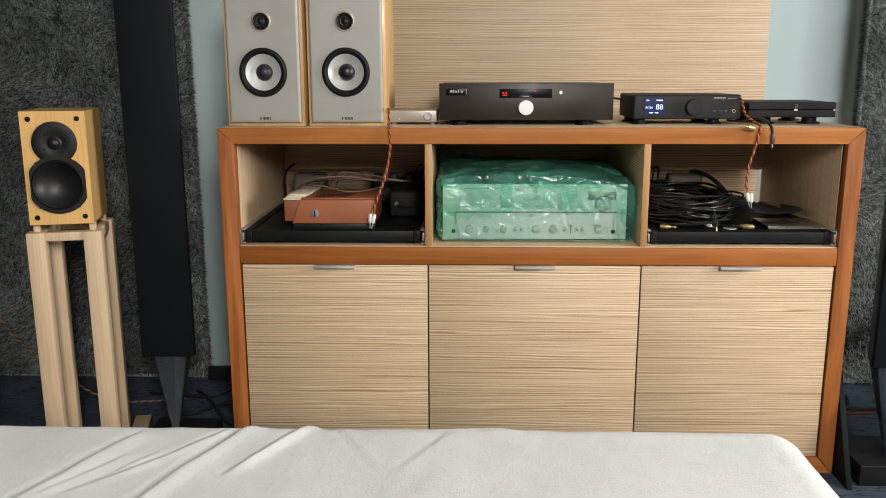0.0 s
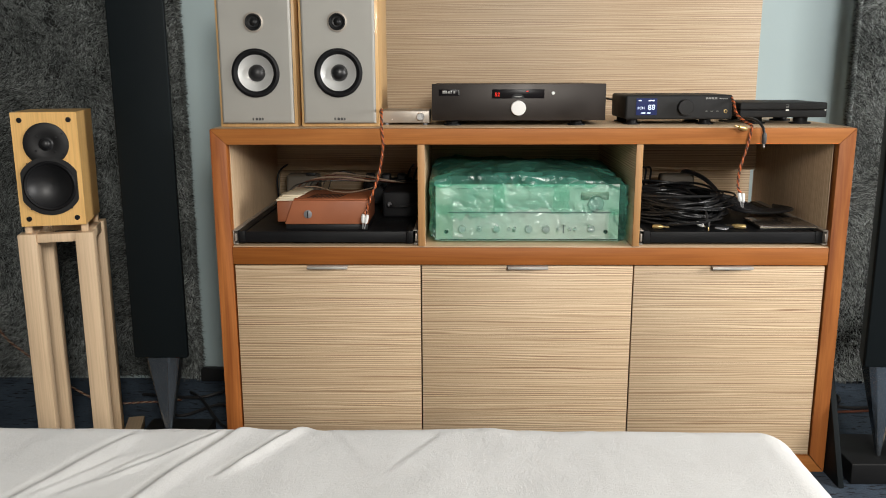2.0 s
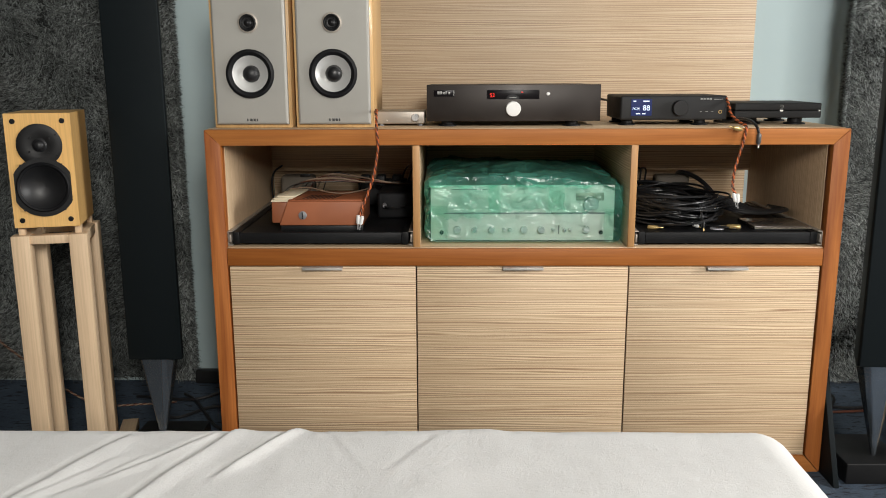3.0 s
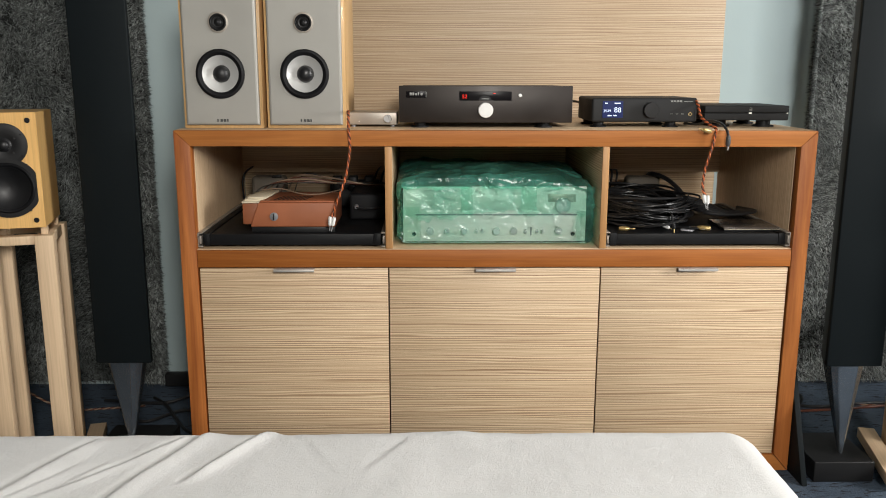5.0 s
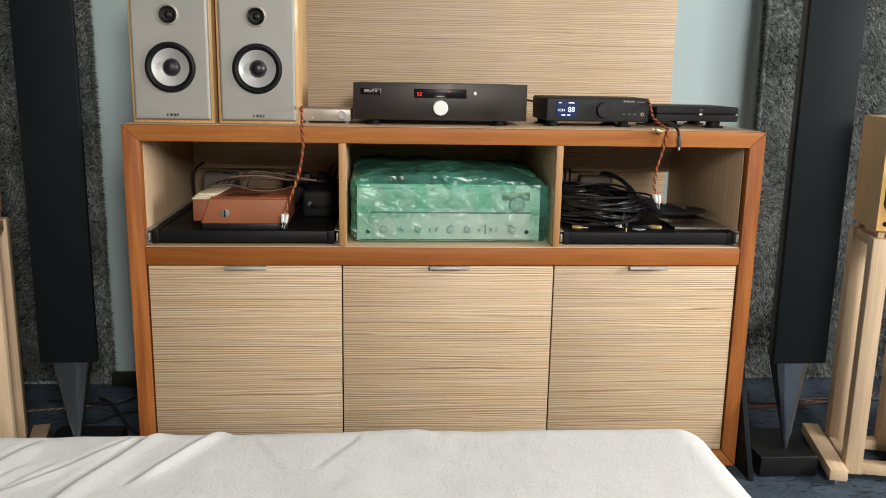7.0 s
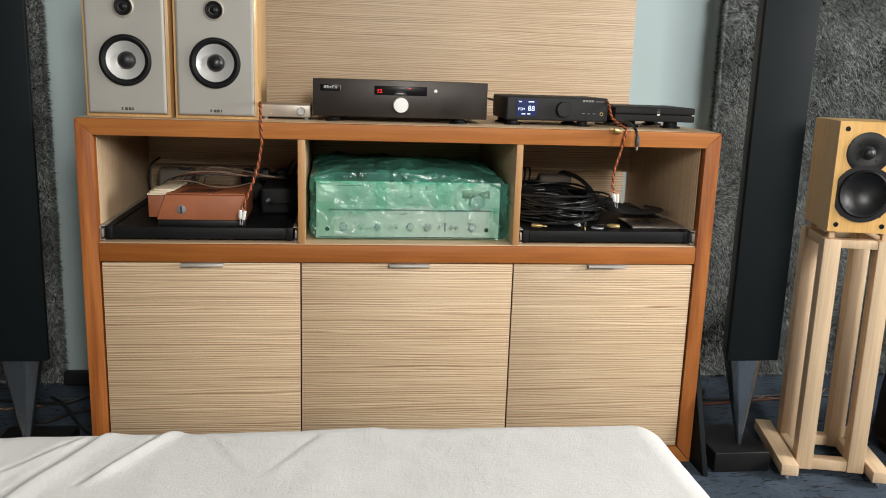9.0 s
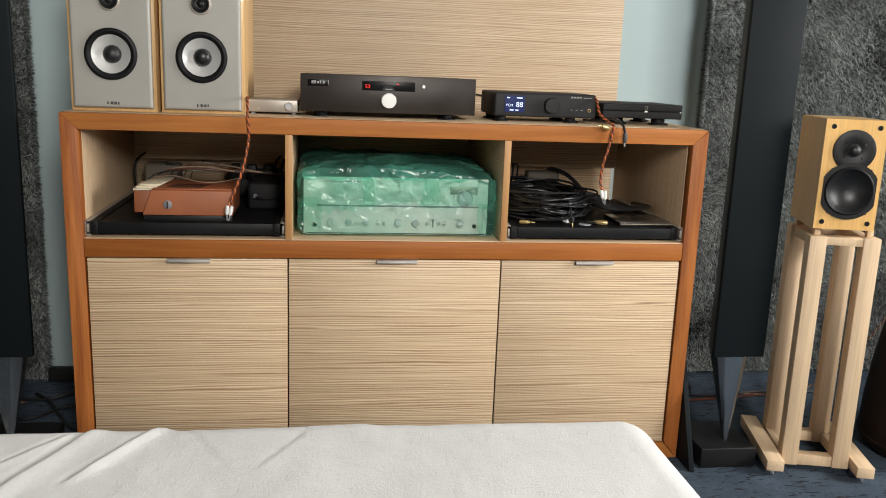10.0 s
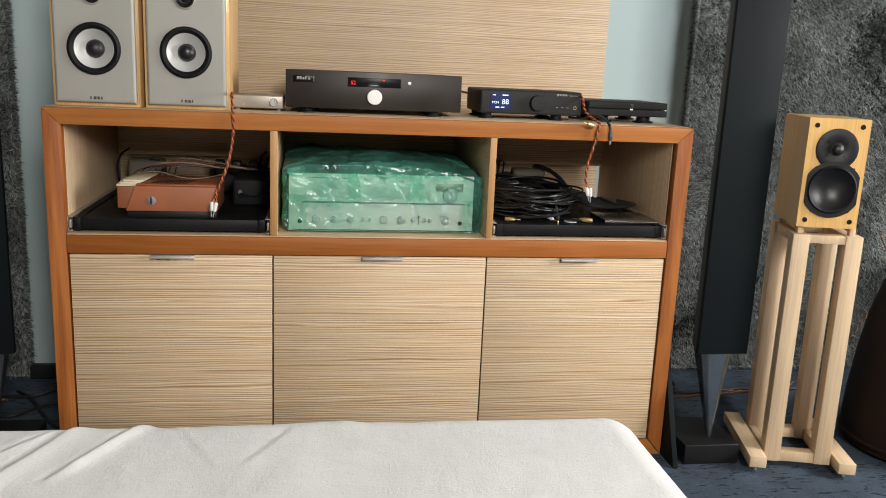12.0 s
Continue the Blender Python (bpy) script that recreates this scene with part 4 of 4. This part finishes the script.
for kx, kr in ((-0.165, 0.0095), (-0.121, 0.007), (-0.078, 0.0085), (-0.046, 0.0042), (-0.031, 0.0042), (0.004, 0.0095), (0.048, 0.0095), (0.079, 0.0042), (0.108, 0.0042), (0.122, 0.0042), (0.162, 0.0095)):
    part("knob", lathe([(kr, -0.001), (kr * 0.95, 0.013), (kr * 0.85, 0.0148), (0, 0.015)], kx, 0, 0.034, 24), M_ALU, rc, "small aluminium knob")
part("switch", box(0.0915, 0.0945, -0.003, 0.001, 0.022, 0.044, 0.0004), M_GREYP, rc)
for kx in (-0.205, 0.200):
    part("phones_socket", lathe([(0.0055, -0.001), (0.0055, 0.0015), (0.0035, 0.0016), (0, 0.0004)], kx, 0, 0.026, 20), M_BLACK, rc)
for fx in (-0.19, 0.19):
    for fy in (0.03, 0.3):
        part("foot", lathe([(0, 0.0015), (0.014, 0.0015), (0.013, 0.0085), (0, 0.0085)], fx, fy, 0, 18, "z"), M_RUBBER, rc)


def film_bag():
    bag = thing("plastic_bag", (0.003, 0.05, NF), "crumpled translucent green plastic film wrapped round the receiver", "plastic bag")
    bm = bmesh.new()
    bmesh.ops.create_cube(bm, size=2)
    bmesh.ops.subdivide_edges(bm, edges=bm.edges[:], cuts=84, use_grid_fill=True)
    for v in bm.verts:
        u = v.co.copy()
        # rounded box: flat faces, soft corners, slumping top
        k = 0.86
        lim = Vector((max(-k, min(k, u.x)), max(-k, min(k, u.y)), max(-k, min(k, u.z))))
        off = u - lim
        if off.length > 1e-6:
            off = off.normalized() * min(off.length, 0.14)
        q = lim + off
        x, y = q.x * 0.2505, 0.19 + q.y * 0.19
        up = (q.z + 1) / 2
        roof = 0.179 + 0.008 * math.sin(9 * x + 1.2) * math.sin(14 * y) + 0.010 * noise.noise(Vector((x * 11, y * 11, 2))) - 0.022 * max(0, (x - 0.05) / 0.2) * (1 - y * 1.6)
        front = max(0.0, 1 - y / 0.12)
        roof -= 0.010 * front * front + 0.012 * max(0.0, abs(q.x) - 0.75) / 0.25
        z = 0.003 + up * roof
        side = Vector((q.x if abs(u.x) > 0.98 else 0, q.y if abs(u.y) > 0.98 else 0, q.z if u.z > 0.98 else 0))
        p = Vector((x, y, z))
        if side.length > 0:
            side.normalize()
            n1 = abs(noise.noise(p * 17 + Vector((3, 0, 0)))) ** 0.8
            n2 = abs(noise.noise(p * 41 + Vector((0, 7, 0))))
            n3 = noise.noise(p * 95)
            amp = 1.0 if abs(u.y + 1) > 0.02 else 0.55
            p -= side * amp * (0.014 * n1 + 0.006 * n2 + 0.0016 * n3 - 0.006)
        p.z = max(p.z, 0.0008)
        p.x = max(-0.2525, min(0.2515, p.x))
        if abs(u.y + 1) < 0.02:
            w = Vector((x * 9, z * 9, 4)) + 0.8 * Vector((noise.noise(Vector((x * 14, z * 14, 1))), noise.noise(Vector((x * 14, z * 14, 5))), 0))
            crease = (1 - abs(noise.noise(w))) ** 6 * 0.006 + (1 - abs(noise.noise(w * 2.3 + Vector((2, 5, 1))))) ** 8 * 0.004 + 0.0006 * noise.noise(w * 7)
            soft = min(1.0, (1 - abs(q.x)) / 0.1, (1 - abs(q.z)) / 0.15) if abs(q.z) < 1 else 0
            p.y = -0.006 - crease * max(0.0, soft)
        v.co = p
    front_faces = {f.index for f in bm.faces if f.calc_center_median().y < -0.0045 and abs(f.normal.y) > 0.3 and f.calc_center_median().z < 0.146 + 0.012 * noise.noise(Vector((f.calc_center_median().x * 30, 3, 1)))}
    for name, keep, mat, words in (("front_film", True, M_BAG, "clear green film over the front"), ("hood_film", False, M_BAG2, "bunched darker green film")):
        half = bm.copy()
        half.faces.ensure_lookup_table()
        bmesh.ops.delete(half, geom=[f for f in half.faces if (f.index in front_faces) != keep], context="FACES")
        part(name, half, mat, bag, words, smooth=False).data.shade_smooth()
    bm.free()
    # loose gathers of film hanging over the upper front and the corners
    for x0, x1, z0, z1, seed in ((-0.247, -0.06, 0.070, 0.150, 1), (-0.09, 0.10, 0.085, 0.152, 2), (0.06, 0.245, 0.080, 0.150, 3), (-0.249, -0.19, 0.012, 0.10, 4), (0.20, 0.249, 0.006, 0.09, 5)):
        fold = bmesh.new()
        n, k = 60, 30
        rows = []
        for j in range(k + 1):
            row = []
            for i in range(n + 1):
                u, t = i / n, j / k
                x = x0 + (x1 - x0) * u + 0.006 * noise.noise(Vector((t * 5, seed, u * 3)))
                lower = z0 + 0.022 * noise.noise(Vector((u * 4, seed * 3, 0))) + 0.008 * noise.noise(Vector((u * 13, seed, 2)))
                z = lower + (z1 - lower) * t
                w = Vector((x * 26, z * 16 + x * 9, seed))
                crease = (1 - abs(noise.noise(w))) ** 5 * 0.007 + (1 - abs(noise.noise(w * 2.6))) ** 6 * 0.004
                row.append(fold.verts.new((x, -0.0145 - crease * math.sin(math.pi * min(1, max(0, u * 1.0))) ** 0.5, z)))
            rows.append(row)
        for a, c in zip(rows, rows[1:]):
            for i in range(n):
                fold.faces.new((a[i], a[i + 1], c[i + 1], c[i]))
        part("film_gather", fold, M_BAG3, bag, "creased fold of green film", smooth=False).data.shade_smooth()
    return bag


film_bag()

# ---- left niche: rust-brown projector-like unit and clutter ----
TY = 0.6373
pj = thing("brown_power_unit", (-0.508, 0.036, TY), "old rust-brown metal power unit with slots and a black base", "power unit")
part("base", box(-0.104, 0.105, 0.004, 0.165, 0.0, 0.0145, 0.002), M_BLACK, pj, "black base")
part("body", prism([(-0.106, 0.015), (0.106, 0.015), (0.106, 0.076), (-0.084, 0.076)], 0.0, 0.17, "y", 0.0025, 3), M_BROWN, pj, "rust-brown painted body")
part("side_body", prism([(-0.128, 0.018), (-0.1075, 0.018), (-0.0875, 0.070), (-0.092, 0.072), (-0.128, 0.072)], 0.02, 0.165, "y", 0.002, 2), M_BROWN, pj)
part("lid", box(-0.082, 0.104, 0.006, 0.168, 0.0763, 0.0795, 0.0015), M_BROWN, pj, "rust-brown slotted lid")
for k in range(8):
    slot = box(-0.0025, 0.0025, -0.032, 0.032, 0, 0.0008, 0.0003)
    part("vent_slot", slot, M_BLACK, pj, place=pose(-0.040 + 0.0105 * k, 0.055, 0.0796, 0, 0, -14))
part("lock", lathe([(0.0105, -0.001), (0.0105, 0.002), (0.009, 0.003), (0, 0.003)], -0.046, 0, 0.041, 28), M_GREYP, pj, "round steel lock")
part("lock_bar", box(-0.0475, -0.0445, -0.0055, -0.0028, 0.0325, 0.0495, 0.0008), M_BLACK, pj)
for k in range(3):
    tagged(part("booklet", box(-0.042, 0.005, 0, 0.13, 0, 0.0045, 0.0006), M_CREAM, place=pose(-0.594 + 0.006 * k, 0.052 + 0.005 * k, TY + 0.0725 + 0.0047 * k, 0, 0, 3 - 4 * k)), "thin cream paper booklet lying on the unit", "booklet", "cream booklets")

pb = thing("black_adapter", (-0.333, 0.22, TY), "black plastic power adapter with a lead", "power adapter")
part("case", box(-0.05, 0.052, 0, 0.26, 0, 0.072, 0.008, 4), M_RUBBER, pb)
part("lead_socket", lathe([(0.006, 0), (0.006, 0.014), (0.003, 0.02), (0, 0.02)], -0.03, 0.0, 0.038, 16), M_GREYP, pb)
part("lead", sweep(spline([(-0.03, -0.018, 0.038), (-0.01, -0.03, 0.036), (0.02, -0.03, 0.038), (0.044, -0.012, 0.042)]), 0.0022), M_CABLE, pb)

wt = thing("white_power_strip", (-0.62, 0.43, TY), "off-white power strip box among cables", "power strip")
part("case", box(-0.07, 0.03, 0, 0.055, 0.002, 0.094, 0.012, 3), M_DIM, wt)
part("switch", box(-0.01, 0.02, -0.002, 0.002, 0.09, 0.0985, 0.002), M_BLACK, wt)
w2 = thing("black_socket_box", (-0.40, 0.44, TY), "black socket box with black plugs", "socket box")
part("case", box(-0.06, 0.085, 0, 0.045, 0.002, 0.080, 0.006, 3), M_BLACK, w2)
for k in range(3):
    part("plug", box(-0.050 + 0.047 * k, -0.022 + 0.047 * k, -0.03, 0.0, 0.055, 0.098, 0.006, 3), M_BLACK, w2)

rngc = random.Random(11)


def cable(name, points, radius, material, label, group=""):
    return tagged(part(name, sweep(spline(points, 8), radius, 8), material), label, "cable", group)


for k in range(7):
    x0 = -0.70 + 0.02 * k
    pts = [(x0, 0.40 + 0.01 * k, TY + 0.012), (x0 + 0.06, 0.33, TY + 0.075 + 0.006 * k), (x0 + 0.15, 0.29 + 0.012 * k, TY + 0.092 + 0.004 * (k % 3)), (x0 + 0.24, 0.32, TY + 0.088), (x0 + 0.33, 0.38, TY + 0.07 + 0.006 * (k % 4))]
    cable("wire", pts, 0.0014 + 0.0005 * (k % 3), (M_CABLE, M_BWIRE, M_TAUPE)[k % 3], "thin loose wire among the clutter", "loose wires")
cable("wire", [(-0.62, 0.22, TY + 0.083), (-0.56, 0.19, TY + 0.09), (-0.50, 0.15, TY + 0.0825), (-0.45, 0.15, TY + 0.082), (-0.40, 0.21, TY + 0.086)], 0.0016, M_TAUPE, "thin taupe wire lying over the unit", "loose wires")
for k, xx in enumerate((-0.728, -0.335, -0.315)):
    cable("wire", [(xx, 0.50, TY + 0.01), (xx + 0.004, 0.47, TY + 0.07), (xx + 0.012, 0.48, TY + 0.10), (xx + 0.02, 0.55, TY + 0.11)], 0.003, M_CABLE, "black mains lead behind the tray", "mains leads")


# ---- right niche: coil of black cable, plugs and a disc case ----
def coil():
    co = thing("cable_coil", (0.415, 0.235, TY), "loose coil of thick black audio cable on the tray", "cable coil")
    for k in range(44):
        rx, ry = rngc.uniform(0.085, 0.138), rngc.uniform(0.10, 0.18)
        cx, cy = rngc.uniform(-0.02, 0.02), rngc.uniform(-0.03, 0.03)
        z0 = 0.004 + 0.0014 * k + rngc.uniform(0, 0.008)
        tilt, ph = rngc.uniform(-0.013, 0.013), rngc.uniform(0, 6.28)
        pts = []
        for i in range(41):
            a = 2 * math.pi * i / 40 + ph
            wob = 1 + 0.09 * math.sin(2 * a + k) + 0.06 * math.sin(3 * a + 2 * k)
            pts.append(Vector((cx + rx * wob * math.cos(a), cy + ry * wob * math.sin(a), z0 + tilt * math.cos(a) + 0.006 * math.sin(2 * a + k * 1.7) + 0.003)))
        lowest = min(p.z for p in pts)
        for p in pts:
            p.z += max(0, 0.0042 - lowest)
        part("loop", sweep(pts, rngc.choice((0.0021, 0.0027, 0.0033)), 8), M_CABLE, co)
    return co


coil()
for k in range(6):
    cable("black_cable", [(0.50 + 0.008 * k, 0.20, TY + 0.07 - 0.006 * k), (0.56, 0.19 - 0.012 * k, TY + 0.06 - 0.005 * k), (0.63, 0.20 - 0.015 * k, TY + 0.03), (0.69 + 0.004 * k, 0.23 - 0.012 * k, TY + 0.022 + 0.002 * k), (0.715, 0.32, TY + 0.01 + 0.002 * k)], 0.004, M_CABLE, "black cable trailing from the coil", "trailing cables")
cable("black_cable", [(0.515, 0.56, 0.70), (0.50, 0.47, 0.735), (0.53, 0.40, 0.728), (0.555, 0.34, 0.70), (0.57, 0.30, 0.66)], 0.0065, M_CABLE, "thick black cable coming in from behind", "trailing cables")
cable("black_cable", [(0.40, 0.26, TY + 0.075), (0.425, 0.18, TY + 0.085), (0.448, 0.08, TY + 0.06), (0.452, 0.044, TY + 0.02)], 0.0032, M_CABLE, "black signal lead hanging from the coil", "trailing cables")
for xx in (0.38, 0.395, 0.345):
    cable("wire", [(xx, 0.50, TY + 0.01), (xx + 0.004, 0.47, TY + 0.08), (xx + 0.008, 0.49, TY + 0.105), (xx + 0.01, 0.56, TY + 0.10)], 0.003, M_CABLE, "black mains lead behind the tray", "mains leads")
bk2 = thing("black_adapter", (0.325, 0.44, TY), "black plastic power adapter behind the coil", "power adapter")
part("case", box(-0.045, 0.045, 0, 0.05, 0, 0.105, 0.006, 3), M_BLACK, bk2)
cr = thing("cream_adapter", (0.475, 0.44, TY), "cream power adapter behind the coil", "power adapter")
part("case", box(-0.05, 0.05, 0, 0.05, 0, 0.092, 0.01, 3), M_DIM, cr)


def plug(name, at, yaw, pitch, body, tip, label, r=0.0055, long=0.026):
    pg = tagged(new(name), label, "plug", "loose plugs")
    pg.matrix_basis = pose(*at, pitch, 0, yaw)
    part("barrel", lathe([(0, 0), (r * 0.8, 0), (r, 0.004), (r, long * 0.75), (r * 0.7, long), (0, long)], 0, 0, 0, 16, "z"), body, pg)
    part("tip", lathe([(0.0018, long), (0.0018, long + 0.012), (0.001, long + 0.0145), (0, long + 0.0145)], 0, 0, 0, 12, "z"), tip, pg)
    return pg


plug("jack_plug", (0.318, 0.060, TY + 0.0062), 75, 90, M_GOLD, M_GOLD, "gold plated plug lying on the tray")
plug("jack_plug", (0.426, 0.042, TY + 0.018), 130, 112, M_WHITE, M_GOLD, "white sleeved gold plug lying on the tray")
plug("jack_plug", (0.452, 0.040, TY + 0.024), 0, 165, M_BLACK, M_GOLD, "black jack plug with a gold tip", 0.0045, 0.016)
plug("jack_plug", (0.550, 0.050, TY + 0.0075), -110, 90, M_GOLD, M_GOLD, "long gold plug on the end of a cable", 0.0062, 0.034)
cable("black_cable", [(0.550, 0.051, TY + 0.0065), (0.50, 0.065, TY + 0.006), (0.45, 0.10, TY + 0.006), (0.40, 0.10, TY + 0.006), (0.35, 0.068, TY + 0.006), (0.318, 0.060, TY + 0.006)], 0.003, M_CABLE, "black signal lead lying on the tray", "trailing cables")
dc = thing("disc_case", (0.655, 0.048, TY + 0.0002), "clear plastic disc case lying on the tray", "disc case")
part("tray", box(-0.071, 0.071, 0, 0.125, 0.0, 0.0045, 0.0008), M_BLACK, dc)
part("cover", box(-0.071, 0.071, 0, 0.125, 0.0055, 0.0095, 0.0008), M_CASE, dc, "scuffed glossy cover")
part("spine", box(-0.071, 0.071, -0.0008, 0.0, 0.0046, 0.0055, 0.0001), M_CREAM, dc)
tg = thing("cable_tag", (0.515, 0.066, TY + 0.0001), "small grey plastic tag on the tray", "tag")
for k in range(3):
    part("lobe", lathe([(0, 0), (0.017, 0), (0.0165, 0.0018), (0, 0.0018)], 0.022 * k - 0.02, 0.014 * (k % 2), 0.0019 * k, 24, "z"), M_TAG, tg)


# ---- twisted speaker leads over the cabinet's edge ----
def twisted_lead(points, label, turns=52, first=M_ORANGE):
    ld = thing("speaker_lead", (0, 0, 0), label, "cable", "twisted speaker leads")
    part("strand", twisted(points, 0.0019, turns, 0.0020, 0.0), first, ld, "orange insulated strand" if first == M_ORANGE else "dull brown strand")
    part("strand", twisted(points, 0.0019, turns, 0.0020, math.pi), M_BWIRE, ld, "dark brown insulated strand")
    return ld


def spade_pair(parent, x, y, z, lean):
    for k, dx in enumerate((-0.004, 0.006)):
        m = pose(x + dx, y, z - 0.002 * k, 180, lean + 10 * k, 0)
        sl = part("sleeve", lathe([(0, -0.002), (0.0036, -0.002), (0.0046, 0.002), (0.0046, 0.017), (0.0034, 0.020), (0, 0.020)], 0, 0, 0, 14, "z"), M_WHITE, parent, "white heat-shrink sleeve", place=m)
        part("pin", lathe([(0, 0.0195), (0.0014, 0.0195), (0.0014, 0.034), (0, 0.0345)], 0, 0, 0, 10, "z"), M_ALU, parent, "bare metal pin", place=m)


la = twisted_lead([(-0.385, 0.16, 0.903), (-0.372, 0.105, 0.922), (-0.364, 0.045, 0.938), (-0.3605, 0.0, 0.925), (-0.3595, -0.010, 0.897), (-0.357, -0.011, 0.85), (-0.369, -0.011, 0.782), (-0.390, -0.010, 0.724), (-0.404, -0.008, 0.686)],
                  "orange and brown twisted speaker lead hanging over the cabinet edge")
spade_pair(la, -0.405, -0.008, 0.684, 3)
lb = twisted_lead([(0.49, 0.20, 0.925), (0.512, 0.14, 0.962), (0.515, 0.105, 0.952), (0.513, 0.07, 0.925), (0.522, 0.03, 0.908), (0.527, -0.004, 0.900), (0.524, -0.012, 0.885), (0.517, -0.012, 0.849), (0.505, -0.010, 0.797), (0.504, -0.006, 0.757), (0.512, -0.003, 0.738)],
                  "orange and brown twisted speaker lead hanging into the niche")
spade_pair(lb, 0.513, -0.002, 0.737, -14)
twisted_lead([(-1.74, 0.615, 0.46), (-1.66, 0.42, 0.38), (-1.576, 0.35, 0.30), (-1.539, 0.35, 0.241), (-1.491, 0.35, 0.198), (-1.38, 0.37, 0.09), (-1.28, 0.40, 0.02), (-1.16, 0.44, 0.004), (-1.06, 0.46, 0.004)], "thin brown twisted lead running down behind the stand", 40, M_TAUPE)
twisted_lead([(1.80, 0.615, 0.52), (1.71, 0.42, 0.45), (1.645, 0.35, 0.363), (1.605, 0.35, 0.29), (1.561, 0.35, 0.223), (1.46, 0.37, 0.10), (1.36, 0.40, 0.02), (1.26, 0.43, 0.004), (1.16, 0.45, 0.004)], "thin brown twisted lead running down behind the stand", 40, M_TAUPE)
plug("gold_plug", (0.512, -0.014, 0.8935), -62, 78, M_GOLD, M_GOLD, "gold plated plug resting at the cabinet edge", 0.0058, 0.026)
jk = thing("black_signal_lead", (0, 0, 0), "black signal lead with a grey jack hanging over the edge", "cable")
part("lead", sweep(spline([(0.50, 0.16, 0.903), (0.515, 0.10, 0.905), (0.53, 0.06, 0.915), (0.545, 0.02, 0.912), (0.552, -0.006, 0.899), (0.556, -0.012, 0.884)], 10), 0.0034), M_CABLE, jk)
part("jack_body", lathe([(0, 0), (0.004, 0), (0.0058, -0.005), (0.0058, -0.022), (0.004, -0.026), (0, -0.026)], 0.5565, -0.012, 0.884, 16, "z"), M_DARKLOGO, jk, "dark grey jack body")
part("jack_tip", lathe([(0, -0.0255), (0.0022, -0.0255), (0.0022, -0.034), (0, -0.036)], 0.5565, -0.012, 0.884, 12, "z"), M_ALU, jk, "bare metal tip")
cable("black_cable", [(0.10, 0.42, 0.94), (0.19, 0.425, 0.95), (0.24, 0.40, 0.953), (0.262, 0.33, 0.95)], 0.003, M_CABLE, "black lead between the amplifier and the converter", "trailing cables")

# ---- floor: cables by the wall, leaning board, dark leather poufs ----
for k, pts in enumerate(([(0.80, 0.50, 0.005), (0.95, 0.46, 0.006), (1.05, 0.42, 0.005), (1.25, 0.45, 0.005), (1.45, 0.44, 0.005)],
                         [(0.80, 0.33, 0.006), (0.90, 0.37, 0.02), (0.99, 0.40, 0.03), (1.02, 0.50, 0.02), (0.95, 0.56, 0.006)],
                         [(0.80, 0.24, 0.006), (0.90, 0.33, 0.012), (0.97, 0.41, 0.03), (0.985, 0.47, 0.05), (0.93, 0.53, 0.04), (0.82, 0.54, 0.01)],
                         [(-0.80, 0.35, 0.006), (-0.92, 0.40, 0.012), (-1.02, 0.33, 0.006), (-1.12, 0.42, 0.006)],
                         [(-0.80, 0.45, 0.006), (-0.90, 0.48, 0.03), (-1.0, 0.44, 0.02), (-1.2, 0.5, 0.006)],
                         [(-0.80, 0.22, 0.006), (-0.88, 0.27, 0.006), (-0.98, 0.42, 0.02), (-1.05, 0.52, 0.006)])):
    cable("floor_cable", pts, 0.0052, M_CABLE, "black cable lying on the carpet by the wall", "floor cables")
cable("floor_cable", [(0.80, 0.36, 0.005), (0.95, 0.38, 0.007), (1.1, 0.40, 0.005), (1.3, 0.43, 0.005)], 0.004, M_BWIRE, "dark red-brown lead lying on the carpet", "floor cables")
tagged(part("leaning_board", prism([(-0.085, 0.0), (0.30, 0.0), (0.30, 0.27), (0.03, 0.27)], 0.783, 0.797, "x", 0.001), M_TOWER), "thin black board leaning against the cabinet side", "board")
tagged(part("cable_duct", box(-1.04, -0.80, 0.60, 0.633, 0.012, 0.055, 0.004), M_BLACK), "black multi-socket strip on the floor by the wall", "power strip")


def pouf(x, y):
    d = thing("floor_pouf", (x, y, 0), "dark brown leather floor pouf on the carpet", "pouf", "dark leather poufs")
    part("cushion", lathe([(0, 0.0), (0.17, 0.0), (0.2, 0.012), (0.21, 0.05), (0.206, 0.14), (0.194, 0.26), (0.176, 0.38), (0.150, 0.48), (0.10, 0.55), (0.04, 0.58), (0, 0.585)], 0, 0, 0, 64, "z"), M_LEATHER, d)
    part("seam", lathe([(0.2085, 0.03), (0.2125, 0.034), (0.2125, 0.040), (0.2095, 0.044)], 0, 0, 0, 64, "z"), M_LEATHER, d)
    return d


pouf(1.568, 0.0)
pouf(-1.72, 0.10)
